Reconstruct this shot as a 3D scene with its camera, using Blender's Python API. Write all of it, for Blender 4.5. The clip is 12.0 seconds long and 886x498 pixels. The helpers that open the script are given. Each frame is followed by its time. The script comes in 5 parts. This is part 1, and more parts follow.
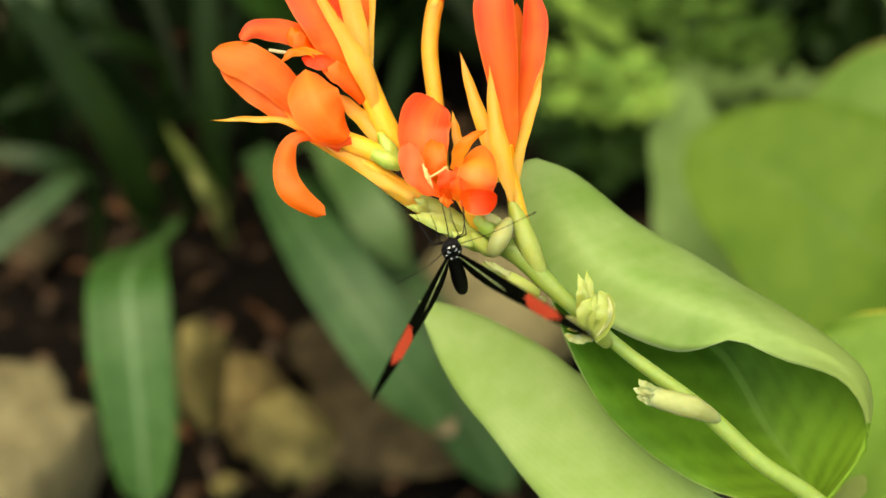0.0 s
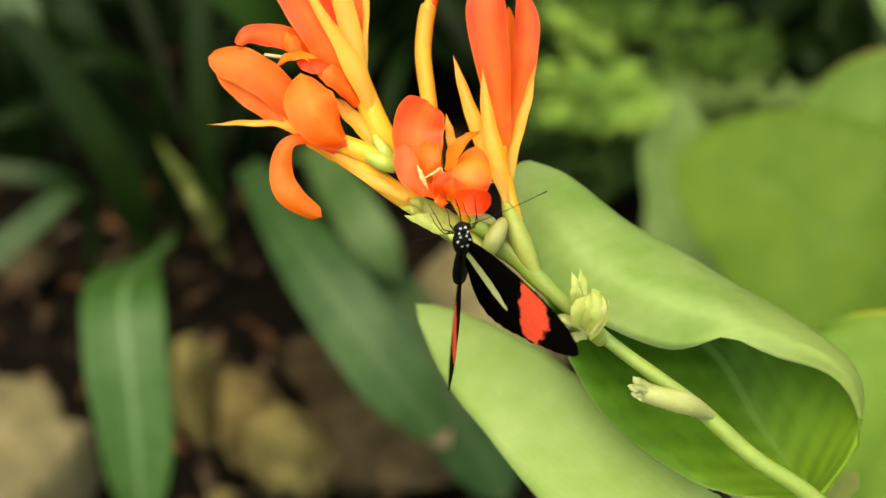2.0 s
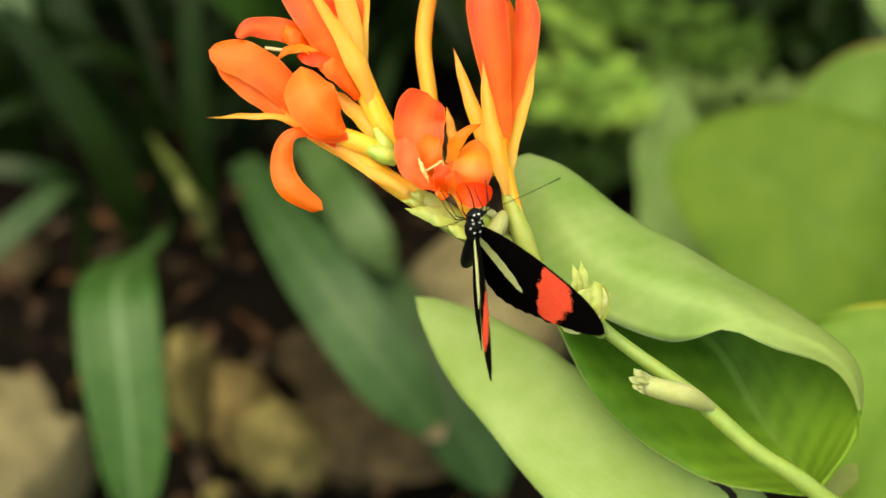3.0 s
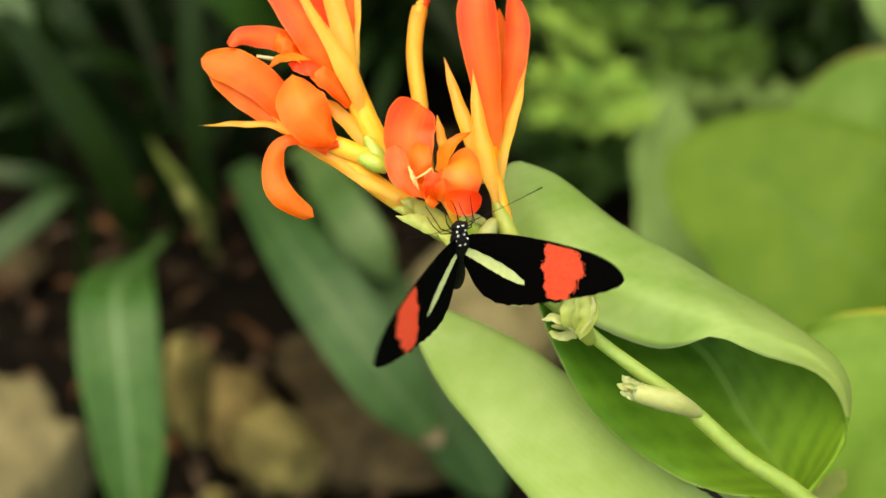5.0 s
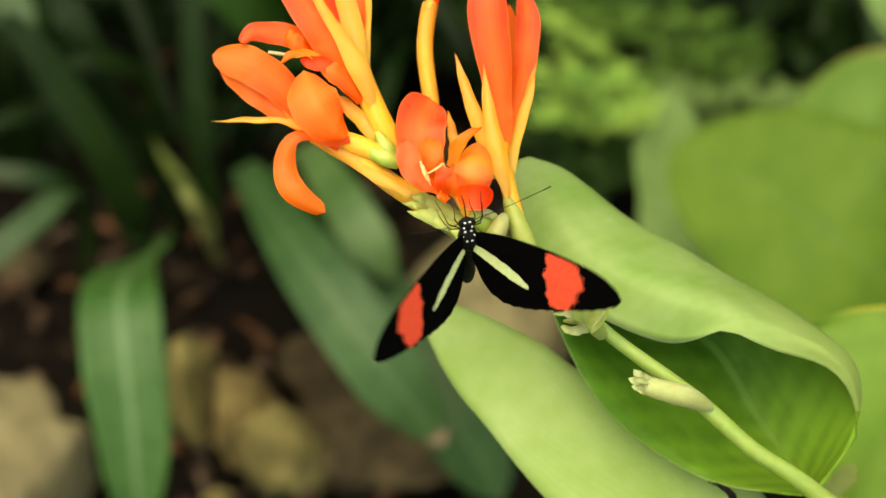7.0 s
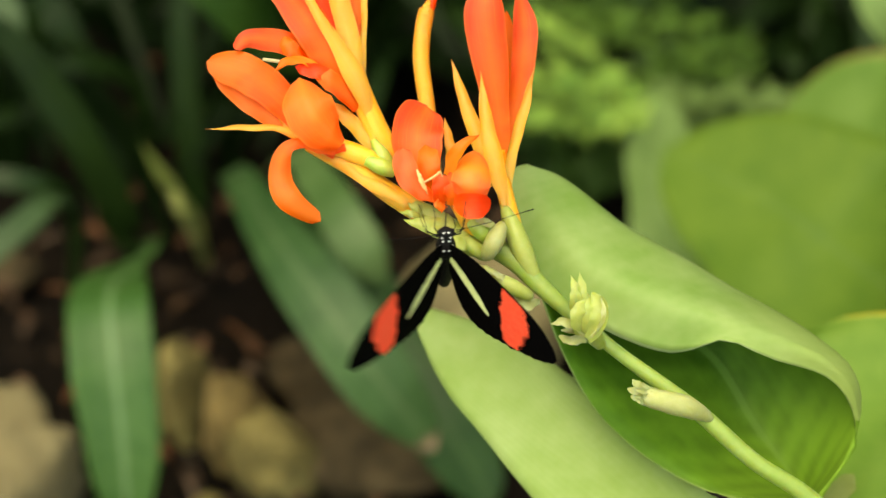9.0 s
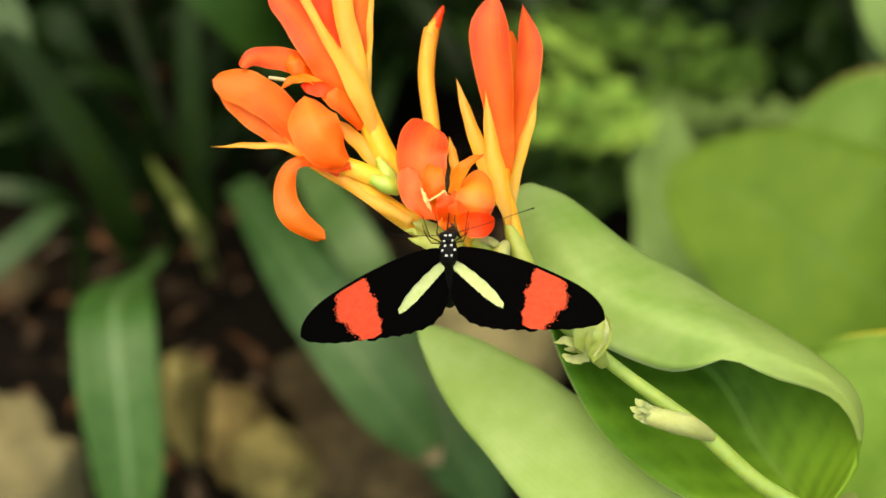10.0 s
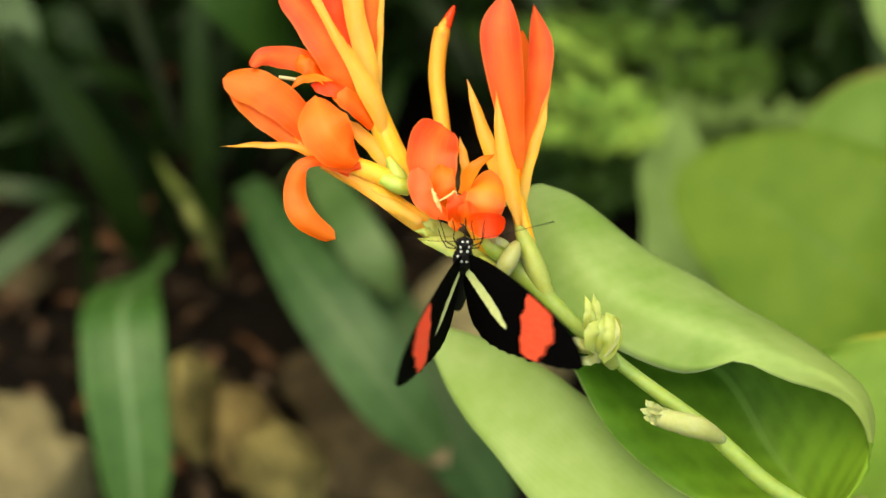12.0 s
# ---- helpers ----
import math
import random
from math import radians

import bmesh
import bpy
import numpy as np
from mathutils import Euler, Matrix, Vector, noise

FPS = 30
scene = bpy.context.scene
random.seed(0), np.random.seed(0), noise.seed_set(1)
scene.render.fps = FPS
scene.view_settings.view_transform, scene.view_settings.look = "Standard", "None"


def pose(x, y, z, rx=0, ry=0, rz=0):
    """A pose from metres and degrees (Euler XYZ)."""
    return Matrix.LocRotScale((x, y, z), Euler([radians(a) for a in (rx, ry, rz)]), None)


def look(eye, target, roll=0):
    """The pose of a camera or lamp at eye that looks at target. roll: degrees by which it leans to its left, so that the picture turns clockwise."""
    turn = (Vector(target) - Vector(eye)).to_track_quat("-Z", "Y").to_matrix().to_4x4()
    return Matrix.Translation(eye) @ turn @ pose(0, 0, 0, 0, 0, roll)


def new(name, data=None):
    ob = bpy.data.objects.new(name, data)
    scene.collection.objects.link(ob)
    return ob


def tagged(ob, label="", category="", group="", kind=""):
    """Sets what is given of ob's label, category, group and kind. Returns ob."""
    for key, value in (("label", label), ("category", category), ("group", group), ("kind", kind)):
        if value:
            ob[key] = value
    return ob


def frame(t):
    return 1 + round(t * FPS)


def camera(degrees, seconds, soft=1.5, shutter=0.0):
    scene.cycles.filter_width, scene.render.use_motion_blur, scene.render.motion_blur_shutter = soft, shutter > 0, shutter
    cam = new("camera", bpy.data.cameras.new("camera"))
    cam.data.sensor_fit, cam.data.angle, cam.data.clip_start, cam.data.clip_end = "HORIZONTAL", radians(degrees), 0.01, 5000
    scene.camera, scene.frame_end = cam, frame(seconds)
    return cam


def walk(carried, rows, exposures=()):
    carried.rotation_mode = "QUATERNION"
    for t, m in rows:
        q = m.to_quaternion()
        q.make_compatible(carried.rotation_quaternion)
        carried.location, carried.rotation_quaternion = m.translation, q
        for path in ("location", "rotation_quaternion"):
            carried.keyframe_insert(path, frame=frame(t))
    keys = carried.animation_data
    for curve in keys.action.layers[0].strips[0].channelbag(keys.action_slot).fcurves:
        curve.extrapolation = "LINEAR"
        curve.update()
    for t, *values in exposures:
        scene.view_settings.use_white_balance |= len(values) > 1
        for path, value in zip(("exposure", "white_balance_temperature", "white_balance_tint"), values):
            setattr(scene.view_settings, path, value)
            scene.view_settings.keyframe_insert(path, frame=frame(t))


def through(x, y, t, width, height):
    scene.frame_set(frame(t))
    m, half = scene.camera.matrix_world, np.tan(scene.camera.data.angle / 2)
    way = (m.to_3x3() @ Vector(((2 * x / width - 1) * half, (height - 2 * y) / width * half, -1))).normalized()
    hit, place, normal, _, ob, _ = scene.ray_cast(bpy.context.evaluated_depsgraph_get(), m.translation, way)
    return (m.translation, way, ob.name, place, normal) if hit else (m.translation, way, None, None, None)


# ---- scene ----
cam = camera(28.0, 12.0, 1.5, 0.5)
cam.data.dof.use_dof = True
cam.data.dof.focus_distance = 0.352
cam.data.dof.aperture_fstop = 12.0
PATH = [
    (0, (0.01078, -0.28867, 0.75953), (0.00008, 0.00289, 0.54864), -0.08),
    (0.5, (0.00995, -0.29205, 0.75950), (-0.00092, -0.00011, 0.54914), -0.15),
    (1, (0.00919, -0.29384, 0.75913), (-0.00155, -0.00110, 0.54987), -0.34),
    (1.5, (0.00951, -0.29675, 0.75980), (-0.00063, -0.00318, 0.55168), -0.44),
    (2, (0.01033, -0.29431, 0.75892), (0.00119, -0.00043, 0.55119), -0.41),
    (2.5, (0.01024, -0.29462, 0.75894), (0.00197, -0.00125, 0.55045), -0.38),
    (3, (0.00793, -0.29496, 0.75870), (0.00104, -0.00157, 0.55021), -0.24),
    (5, (0.01073, -0.29674, 0.76069), (0.00312, -0.00284, 0.55292), -0.23),
    (5.5, (0.00982, -0.29692, 0.76031), (0.00137, -0.00260, 0.55317), -0.44),
    (6, (0.00871, -0.29689, 0.75980), (-0.00014, -0.00248, 0.55281), -0.46),
    (6.5, (0.00830, -0.29774, 0.75958), (0.00019, -0.00336, 0.55251), -0.49),
    (7, (0.00804, -0.29839, 0.75985), (0.00080, -0.00413, 0.55257), -0.33),
    (9, (0.00594, -0.29470, 0.75902), (0.00137, -0.00020, 0.55202), -0.08),
    (9.3, (0.00575, -0.29441, 0.75946), (0.00264, 0.00046, 0.55338), -0.03),
    (9.5, (0.00547, -0.29422, 0.75975), (0.00116, 0.00090, 0.55362), 0.00),
    (10, (0.00625, -0.29483, 0.76103), (0.00053, 0.00088, 0.55579), 0.09),
    (10.5, (0.00624, -0.29440, 0.76093), (-0.00038, 0.00170, 0.55629), -0.08),
    (11, (0.00625, -0.29399, 0.76049), (-0.00098, 0.00227, 0.55609), -0.03),
    (11.5, (0.00777, -0.29329, 0.75977), (0.00007, 0.00274, 0.55506), -0.03),
    (12, (0.00555, -0.29391, 0.76024), (-0.00155, 0.00189, 0.55517), 0.11),
]
walk(cam, [(t, look(eye, target, roll)) for t, eye, target, roll in PATH], [(0.0, 2.1, 9100, 2), (12.0, 2.1, 9100, 2)])

# ---- light: soft daylight through a bright overcast sky ----
world = bpy.data.worlds.new("sky")
scene.world = world
world.use_nodes = True
sky = world.node_tree.nodes.new("ShaderNodeTexSky")
sky.sky_type = "NISHITA"
sky.sun_disc = False
sky.sun_elevation = radians(62)
sky.sun_rotation = radians(200)
world.node_tree.links.new(sky.outputs[0], world.node_tree.nodes["Background"].inputs[0])
world.node_tree.nodes["Background"].inputs[1].default_value = 0.125
sun = new("sun", bpy.data.lights.new("sun", "SUN"))
sun.data.energy = 1.5
sun.data.angle = radians(60)
sun.data.color = (1.0, 0.95, 0.86)
sun.matrix_world = look((-0.45, -0.8, 2.2), (0, 0, 0))

GZ = 0.07          # height of the planting bed
MM = 0.001


# ---- materials ----
class Nodes:
    """A small node material: principled surface with a share of light passing through."""

    def __init__(self, name):
        self.mat = bpy.data.materials.new(name)
        self.mat.use_nodes = True
        self.t = self.mat.node_tree
        self.b = self.t.nodes["Principled BSDF"]
        self.out = self.t.nodes["Material Output"]

    def add(self, kind, **inputs):
        n = self.t.nodes.new(kind)
        for k, v in inputs.items():
            self.put(n.inputs[k.replace("_", " ")], v)
        return n

    def put(self, socket, v):
        if isinstance(v, bpy.types.NodeSocket):
            self.t.links.new(v, socket)
        else:
            socket.default_value = v

    def noise(self, scale, detail=3.0, coords=None, rough=0.55):
        n = self.add("ShaderNodeTexNoise", Scale=scale, Detail=detail, Roughness=rough)
        n_in = coords if coords else self.add("ShaderNodeTexCoord").outputs["Object"]
        self.put(n.inputs["Vector"], n_in)
        return n.outputs["Fac"]

    def ramp(self, fac, stops):
        n = self.add("ShaderNodeValToRGB")
        self.put(n.inputs[0], fac)
        el = n.color_ramp.elements
        while len(el) < len(stops):
            el.new(0.5)
        for e, (p, c) in zip(el, stops):
            e.position = p
            e.color = (*c, 1) if len(c) == 3 else c
        return n.outputs[0]

    def mix(self, fac, a, b, mode="MIX"):
        n = self.add("ShaderNodeMix")
        n.data_type, n.blend_type = "RGBA", mode
        for i, v in ((0, fac), (6, a), (7, b)):
            self.put(n.inputs[i], (*v, 1) if isinstance(v, tuple) and len(v) == 3 else v)
        return n.outputs[2]

    def math(self, op, a, b=0.0, c=0.0):
        n = self.add("ShaderNodeMath")
        n.operation = op
        for i, v in enumerate((a, b, c)):
            self.put(n.inputs[i], v)
        return n.outputs[0]

    def uv(self):
        s = self.add("ShaderNodeSeparateXYZ")
        self.put(s.inputs[0], self.add("ShaderNodeTexCoord").outputs["UV"])
        return s.outputs[0], s.outputs[1]

    def stretched(self, x, y, z=1.0):
        m = self.add("ShaderNodeMapping")
        self.put(m.inputs[0], self.add("ShaderNodeTexCoord").outputs["UV"])
        m.inputs["Scale"].default_value = (x, y, z)
        return m.outputs[0]

    def bump(self, height, strength=0.3, dist=0.001):
        n = self.add("ShaderNodeBump", Strength=strength, Distance=dist, Height=height)
        self.put(self.b.inputs["Normal"], n.outputs[0])
        return n.outputs[0]

    def done(self, colour, rough=0.5, through=0.0, spec=0.5, depth=(0.78, 0.78, 0.78), flesh=0.0):
        colour = self.mix(1.0, colour, depth, "MULTIPLY")
        self.put(self.b.inputs["Base Color"], colour)
        self.put(self.b.inputs["Roughness"], rough)
        self.b.inputs["Specular IOR Level"].default_value = spec
        if flesh:                                # light seeps through juicy tissue
            self.b.inputs["Subsurface Weight"].default_value = flesh
            self.b.inputs["Subsurface Radius"].default_value = (1.0, 0.7, 0.25)
            self.b.inputs["Subsurface Scale"].default_value = 0.0025
        if through:
            tr = self.add("ShaderNodeBsdfTranslucent")
            self.put(tr.inputs[0], colour)
            m = self.add("ShaderNodeMixShader", Fac=through)
            self.t.links.new(self.b.outputs[0], m.inputs[1])
            self.t.links.new(tr.outputs[0], m.inputs[2])
            self.t.links.new(m.outputs[0], self.out.inputs[0])
        return self.mat


def petal_material(name, stops, through=0.55, heart=(0.82, 0.27, 0.03), share=0.45, flesh=0.0, depth=(0.98, 0.79, 0.75)):
    """Petal colour runs from its base to its tip, warmer along the middle, with fine veins."""
    n = Nodes(name)
    u, v = n.uv()
    streak = n.noise(1.0, 4.0, n.stretched(2.0, 38.0))
    blotch = n.noise(170.0, 2.0)
    at = n.math("ADD", u, n.math("MULTIPLY", n.math("SUBTRACT", streak, 0.5), 0.3))
    at = n.math("ADD", at, n.math("MULTIPLY", n.math("SUBTRACT", blotch, 0.5), 0.55))
    c = n.ramp(at, stops)
    mid = n.math("SUBTRACT", 1.0, n.math("MULTIPLY", n.math("ABSOLUTE", n.math("SUBTRACT", v, 0.5)), 2.6))
    mid = n.math("MULTIPLY", n.math("MAXIMUM", mid, 0.0), n.math("MULTIPLY", blotch, share * 1.8))
    c = n.mix(mid, c, heart)
    c = n.mix(n.math("MULTIPLY", n.math("MAXIMUM", n.math("SUBTRACT", streak, 0.52), 0.0), 1.4), c, (0.85, 0.36, 0.05))
    pale = n.ramp(n.noise(75.0, 3.0), [(0.5, (0, 0, 0)), (0.72, (1, 1, 1))])
    c = n.mix(n.math("MULTIPLY", pale, 0.25), c, (0.95, 0.3, 0.05))
    rim = n.ramp(n.math("ABSOLUTE", n.math("SUBTRACT", v, 0.5)), [(0.44, (0, 0, 0)), (0.5, (1, 1, 1))])
    c = n.mix(n.math("MULTIPLY", rim, 0.22), c, (0.95, 0.45, 0.08))
    n.bump(n.math("ADD", n.math("ADD", streak, n.math("MULTIPLY", blotch, 2.0)), n.math("MULTIPLY", pale, 1.5)), 0.2, 0.0006)
    return n.done(c, 0.42, through, 0.3, depth, flesh)


def leaf_material(name, dark, light, veins=60.0, slant=0.35, rough=0.38, through=0.25, rib=(0.45, 0.6, 0.2), rib_width=0.015, spots=0.0, edge=None, soft=0.25, spec=0.12, rays=0.0, rim=0.475, dry=None, base=None, mid=0.5, fan=0.0):
    """Leaf green in patches, with side veins slanting from the midrib."""
    n = Nodes(name)
    u, v = n.uv()
    off = n.math("ABSOLUTE", n.math("SUBTRACT", v, mid))
    patch = n.noise(14.0, 3.0)
    fine = n.noise(220.0, 2.0)
    line = n.math("SINE", n.math("MULTIPLY", n.math("SUBTRACT", u, n.math("MULTIPLY", off, slant)), veins * 6.283))
    line2 = n.noise(1.0, 2.0, n.stretched(9.0, 70.0))
    fac = n.math("ADD", n.math("MULTIPLY", n.math("SUBTRACT", patch, 0.5), 1.3), 0.5)
    fac = n.math("ADD", fac, n.math("MULTIPLY", line, 0.10 * soft))
    fac = n.math("ADD", fac, n.math("MULTIPLY", n.math("SUBTRACT", line2, 0.5), 0.5 * soft))
    fac = n.math("ADD", fac, n.math("MULTIPLY", n.math("SUBTRACT", fine, 0.5), 0.4))
    fac = n.math("ADD", fac, n.math("MULTIPLY", n.math("SUBTRACT", n.noise(65.0, 4.0), 0.5), 0.95))
    if rays:
        fac = n.math("ADD", fac, n.math("MULTIPLY", n.math("SUBTRACT", n.noise(1.0, 2.0, n.stretched(1.4, 30.0)), 0.5), rays))
    if fan:                                      # side veins stand out near the base
        near = n.math("MAXIMUM", n.math("SUBTRACT", 1.0, n.math("MULTIPLY", u, 3.0)), 0.0)
        fac = n.math("ADD", fac, n.math("MULTIPLY", n.math("MULTIPLY", line, near), fan))
    c = n.ramp(fac, [(0.15, dark), (0.85, light)])
    if rib:
        r = n.math("LESS_THAN", off, rib_width)
        c = n.mix(n.math("MULTIPLY", r, 0.45), c, rib)
    if edge:
        e = n.math("GREATER_THAN", n.math("ADD", off, n.math("MULTIPLY", n.math("SUBTRACT", patch, 0.5), 0.08 if rim < 0.49 else 0.004)), rim)
        c = n.mix(n.math("MULTIPLY", e, 0.8), c, edge)
    if base:                                     # the leaf yellows towards its base
        c = n.mix(n.ramp(n.math("ADD", u, n.math("MULTIPLY", n.math("SUBTRACT", n.noise(40.0), 0.5), 0.3)), [(0.1, (0.6, 0.6, 0.6)), (0.5, (0, 0, 0))]), c, base)
    if dry:
        c = n.mix(n.ramp(n.math("ADD", u, n.math("MULTIPLY", n.math("SUBTRACT", patch, 0.5), 0.06)), [(0.90, (0, 0, 0)), (0.94, (1, 1, 1))]), c, dry)
    if spots:
        s = n.math("GREATER_THAN", n.noise(90.0, 1.0), 1 - spots)
        c = n.mix(n.math("MULTIPLY", s, 0.5), c, (0.16, 0.12, 0.04))
    n.bump(n.math("ADD", n.math("MULTIPLY", line, 0.4), n.math("MULTIPLY", fine, 0.6)), 0.05, 0.0004)
    return n.done(c, rough, through, spec)


def plain_material(name, a, b, scale, rough, through=0.0, bump=0.2, dist=0.0006, spec=0.4, stain=0.0, depth=0.78, flesh=0.0):
    n = Nodes(name)
    f1 = n.noise(scale, 4.0)
    f2 = n.noise(scale * 7.3, 2.0)
    c = n.ramp(n.math("ADD", n.math("MULTIPLY", f1, 0.75), n.math("MULTIPLY", f2, 0.25)), [(0.3, a), (0.7, b)])
    if stain:                                    # dark damp blotches and specks
        s = n.ramp(n.noise(scale * 2.7, 5.0, None, 0.7), [(0.42, (0, 0, 0)), (0.58, (1, 1, 1))])
        c = n.mix(n.math("MULTIPLY", s, stain), c, tuple(0.35 * v for v in a))
    n.bump(f2, bump, dist)
    return n.done(c, rough, through, spec, (depth, depth, depth), flesh)


YELLOW, AMBER, ORANGE, RED = (0.7664, 0.4372, 0.05079), (0.809, 0.2889, 0.02822), (0.809, 0.1483, 0.0158), (0.809, 0.07807, 0.02482)
M_PETAL_RED = petal_material("petal_red_orange", [(0.0, AMBER), (0.3, (0.8789, 0.12, 0.01505)), (0.7, RED), (1.0, RED)])
M_PETAL_ORANGE = petal_material("petal_orange", [(0.0, (0.8789, 0.105, 0.01355)), (0.4, (0.8789, 0.133, 0.01204)), (0.75, (0.8882, 0.189, 0.01355)), (1.0, (0.8882, 0.1681, 0.01505))])
M_PETAL_DEEP = petal_material("petal_deep_red", [(0.0, (0.8295, 0.1039, 0.01129)), (0.5, (0.8295, 0.0552, 0.009029)), (1.0, (0.8295, 0.03897, 0.009029))], 0.45, (0.8566, 0.1039, 0.01505), 0.3)
M_PETAL_SALMON = petal_material("petal_salmon", [(0.0, (0.86, 0.09, 0.014)), (0.5, (0.88, 0.125, 0.03)), (1.0, (0.88, 0.12, 0.035))], 0.5, (0.9, 0.2, 0.05), 0.3)
M_PETAL_CURL = petal_material("petal_curled", [(0.0, (0.9, 0.2, 0.07)), (0.35, (0.9, 0.22, 0.06)), (0.6, (0.9, 0.36, 0.04)), (0.85, (0.9, 0.27, 0.06)), (1.0, (0.88, 0.2, 0.06))], 0.5, (0.92, 0.34, 0.05), 0.5)
# Near-black colour for the dark gap under the rolled leaf.
M_GAP = plain_material("gap_black", (0.002, 0.002, 0.001), (0.008, 0.006, 0.004), 200, 0.8, 0.0, 0.6, 0.0006, 0.1)
M_OVARY = plain_material("ovary_green", (0.24, 0.36, 0.05), (0.36, 0.46, 0.09), 160, 0.4, 0.0, 0.2, 0.0006, flesh=0.8)
M_PETAL_PEACH = petal_material("petal_peach", [(0.0, (0.9048, 0.1311, 0.0171)), (0.45, (0.9274, 0.1927, 0.02137)), (0.8, (0.9405, 0.2391, 0.04275)), (1.0, (0.9405, 0.2159, 0.0513))], 0.55, (0.9405, 0.324, 0.04275), 0.7)
M_PETAL_AMBER = petal_material("petal_amber", [(0.0, YELLOW), (0.5, (0.8115, 0.2572, 0.01505)), (1.0, (0.8115, 0.1429, 0.009029))])
M_SEPAL = petal_material("sepal_yellow", [(0.0, (0.6189, 0.4444, 0.07374)), (0.35, YELLOW), (0.85, (0.7527, 0.3217, 0.0316)), (1.0, (0.736, 0.2605, 0.04213))], 0.35, (0.8364, 0.5055, 0.1264), flesh=0.6, depth=(0.92, 0.82, 0.8))
M_TUBE = petal_material("flower_tube_yellow", [(0.0, (0.46, 0.4596, 0.1159)), (0.3, (0.6857, 0.4444, 0.05267)), (1.0, (0.7945, 0.383, 0.0316))], 0.0, (0.8364, 0.5055, 0.1054), flesh=0.8, depth=(0.9, 0.75, 0.6))
M_FILAMENT = plain_material("pale_filament", (0.493, 0.406, 0.174), (0.522, 0.464, 0.29), 300, 0.5, 0.2)
M_STAMEN = plain_material("peach_stamen", (0.72, 0.36, 0.1), (0.8, 0.5, 0.2), 300, 0.5, 0.2)
M_STEM = plain_material("stalk_green", (0.175, 0.275, 0.045), (0.26, 0.355, 0.075), 120, 0.45, 0.0, 0.1, flesh=0.8)
M_BRACT = plain_material("bract_pale_green", (0.29, 0.37, 0.06), (0.42, 0.48, 0.13), 110, 0.5, 0.15, 0.15, flesh=0.8)
M_BUD = plain_material("bud_cream", (0.33, 0.37, 0.11), (0.44, 0.46, 0.2), 140, 0.55, 0.15, 0.2, flesh=0.8)
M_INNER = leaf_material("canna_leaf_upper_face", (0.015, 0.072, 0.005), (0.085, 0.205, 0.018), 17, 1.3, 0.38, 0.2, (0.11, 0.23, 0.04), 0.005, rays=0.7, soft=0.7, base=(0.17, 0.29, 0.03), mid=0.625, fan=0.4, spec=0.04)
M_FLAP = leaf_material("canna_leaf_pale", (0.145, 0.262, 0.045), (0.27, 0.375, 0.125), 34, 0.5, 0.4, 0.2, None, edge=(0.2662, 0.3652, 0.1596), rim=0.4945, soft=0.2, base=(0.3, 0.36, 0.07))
M_LIME = leaf_material("canna_leaf_lime", (0.235, 0.36, 0.075), (0.35, 0.46, 0.16), 9, 2.2, 0.42, 0.28, None, soft=0.2)
M_FARLEAF = leaf_material("canna_leaf_mid", (0.046, 0.104, 0.008), (0.092, 0.158, 0.016), 30, 0.6, 0.6, 0.2, (0.1025, 0.1707, 0.04397), 0.008)
M_FARLEAF_FRESH = leaf_material("canna_leaf_fresh", (0.058, 0.127, 0.013), (0.107, 0.192, 0.032), 30, 0.6, 0.6, 0.2, None, edge=(0.1932, 0.149, 0.04752))
M_NEARLEAF = leaf_material("canna_leaf_near", (0.097, 0.195, 0.02), (0.165, 0.27, 0.04), 30, 0.6, 0.5, 0.25, None, edge=(0.36, 0.3, 0.03), rim=0.455)
M_PALELEAF = leaf_material("canna_leaf_dusty", (0.085, 0.15, 0.035), (0.145, 0.225, 0.07), 30, 0.6, 0.6, 0.2, None)
M_STRAP_PALE = leaf_material("strap_leaf_pale", (0.037, 0.082, 0.021), (0.082, 0.14, 0.048), 4, 0.2, 0.4, 0.15, None)
M_LEAF_MID = leaf_material("strap_leaf_fresh", (0.0125, 0.04, 0.0046), (0.028, 0.068, 0.009), 4, 0.2, 0.5, 0.15, None)
# A darker brown than the other stones, with blotches.
M_STONE_DARK = plain_material("dark_brown_stone", (0.02, 0.015, 0.007), (0.085, 0.062, 0.03), 30, 0.9, 0.0, 0.8, 0.006, 0.1, stain=0.6)
# Strap greens in lit, shaded and deep copies: light and shade sit in the colour.
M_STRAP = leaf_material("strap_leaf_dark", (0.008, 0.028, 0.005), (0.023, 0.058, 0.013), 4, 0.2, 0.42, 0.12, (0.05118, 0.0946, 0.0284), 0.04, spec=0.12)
M_STRAP_LIT = leaf_material("strap_leaf_lit", (0.019, 0.062, 0.01), (0.055, 0.124, 0.03), 4, 0.2, 0.42, 0.15, (0.1558, 0.2511, 0.1153), 0.04, spec=0.16)
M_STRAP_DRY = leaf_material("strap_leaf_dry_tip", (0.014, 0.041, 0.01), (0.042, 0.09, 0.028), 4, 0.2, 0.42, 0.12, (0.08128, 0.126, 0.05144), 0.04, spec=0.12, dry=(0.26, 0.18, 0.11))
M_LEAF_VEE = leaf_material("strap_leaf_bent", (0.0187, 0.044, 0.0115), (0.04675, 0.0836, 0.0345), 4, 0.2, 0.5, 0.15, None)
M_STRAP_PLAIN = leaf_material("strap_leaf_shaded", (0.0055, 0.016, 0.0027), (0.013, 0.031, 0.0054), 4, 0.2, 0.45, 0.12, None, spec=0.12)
M_STRAP_SHADE = leaf_material("strap_leaf_deep_shade", (0.002142, 0.005712, 0.001249), (0.004998, 0.01214, 0.002749), 4, 0.2, 0.4, 0.08, None, spec=0.03)
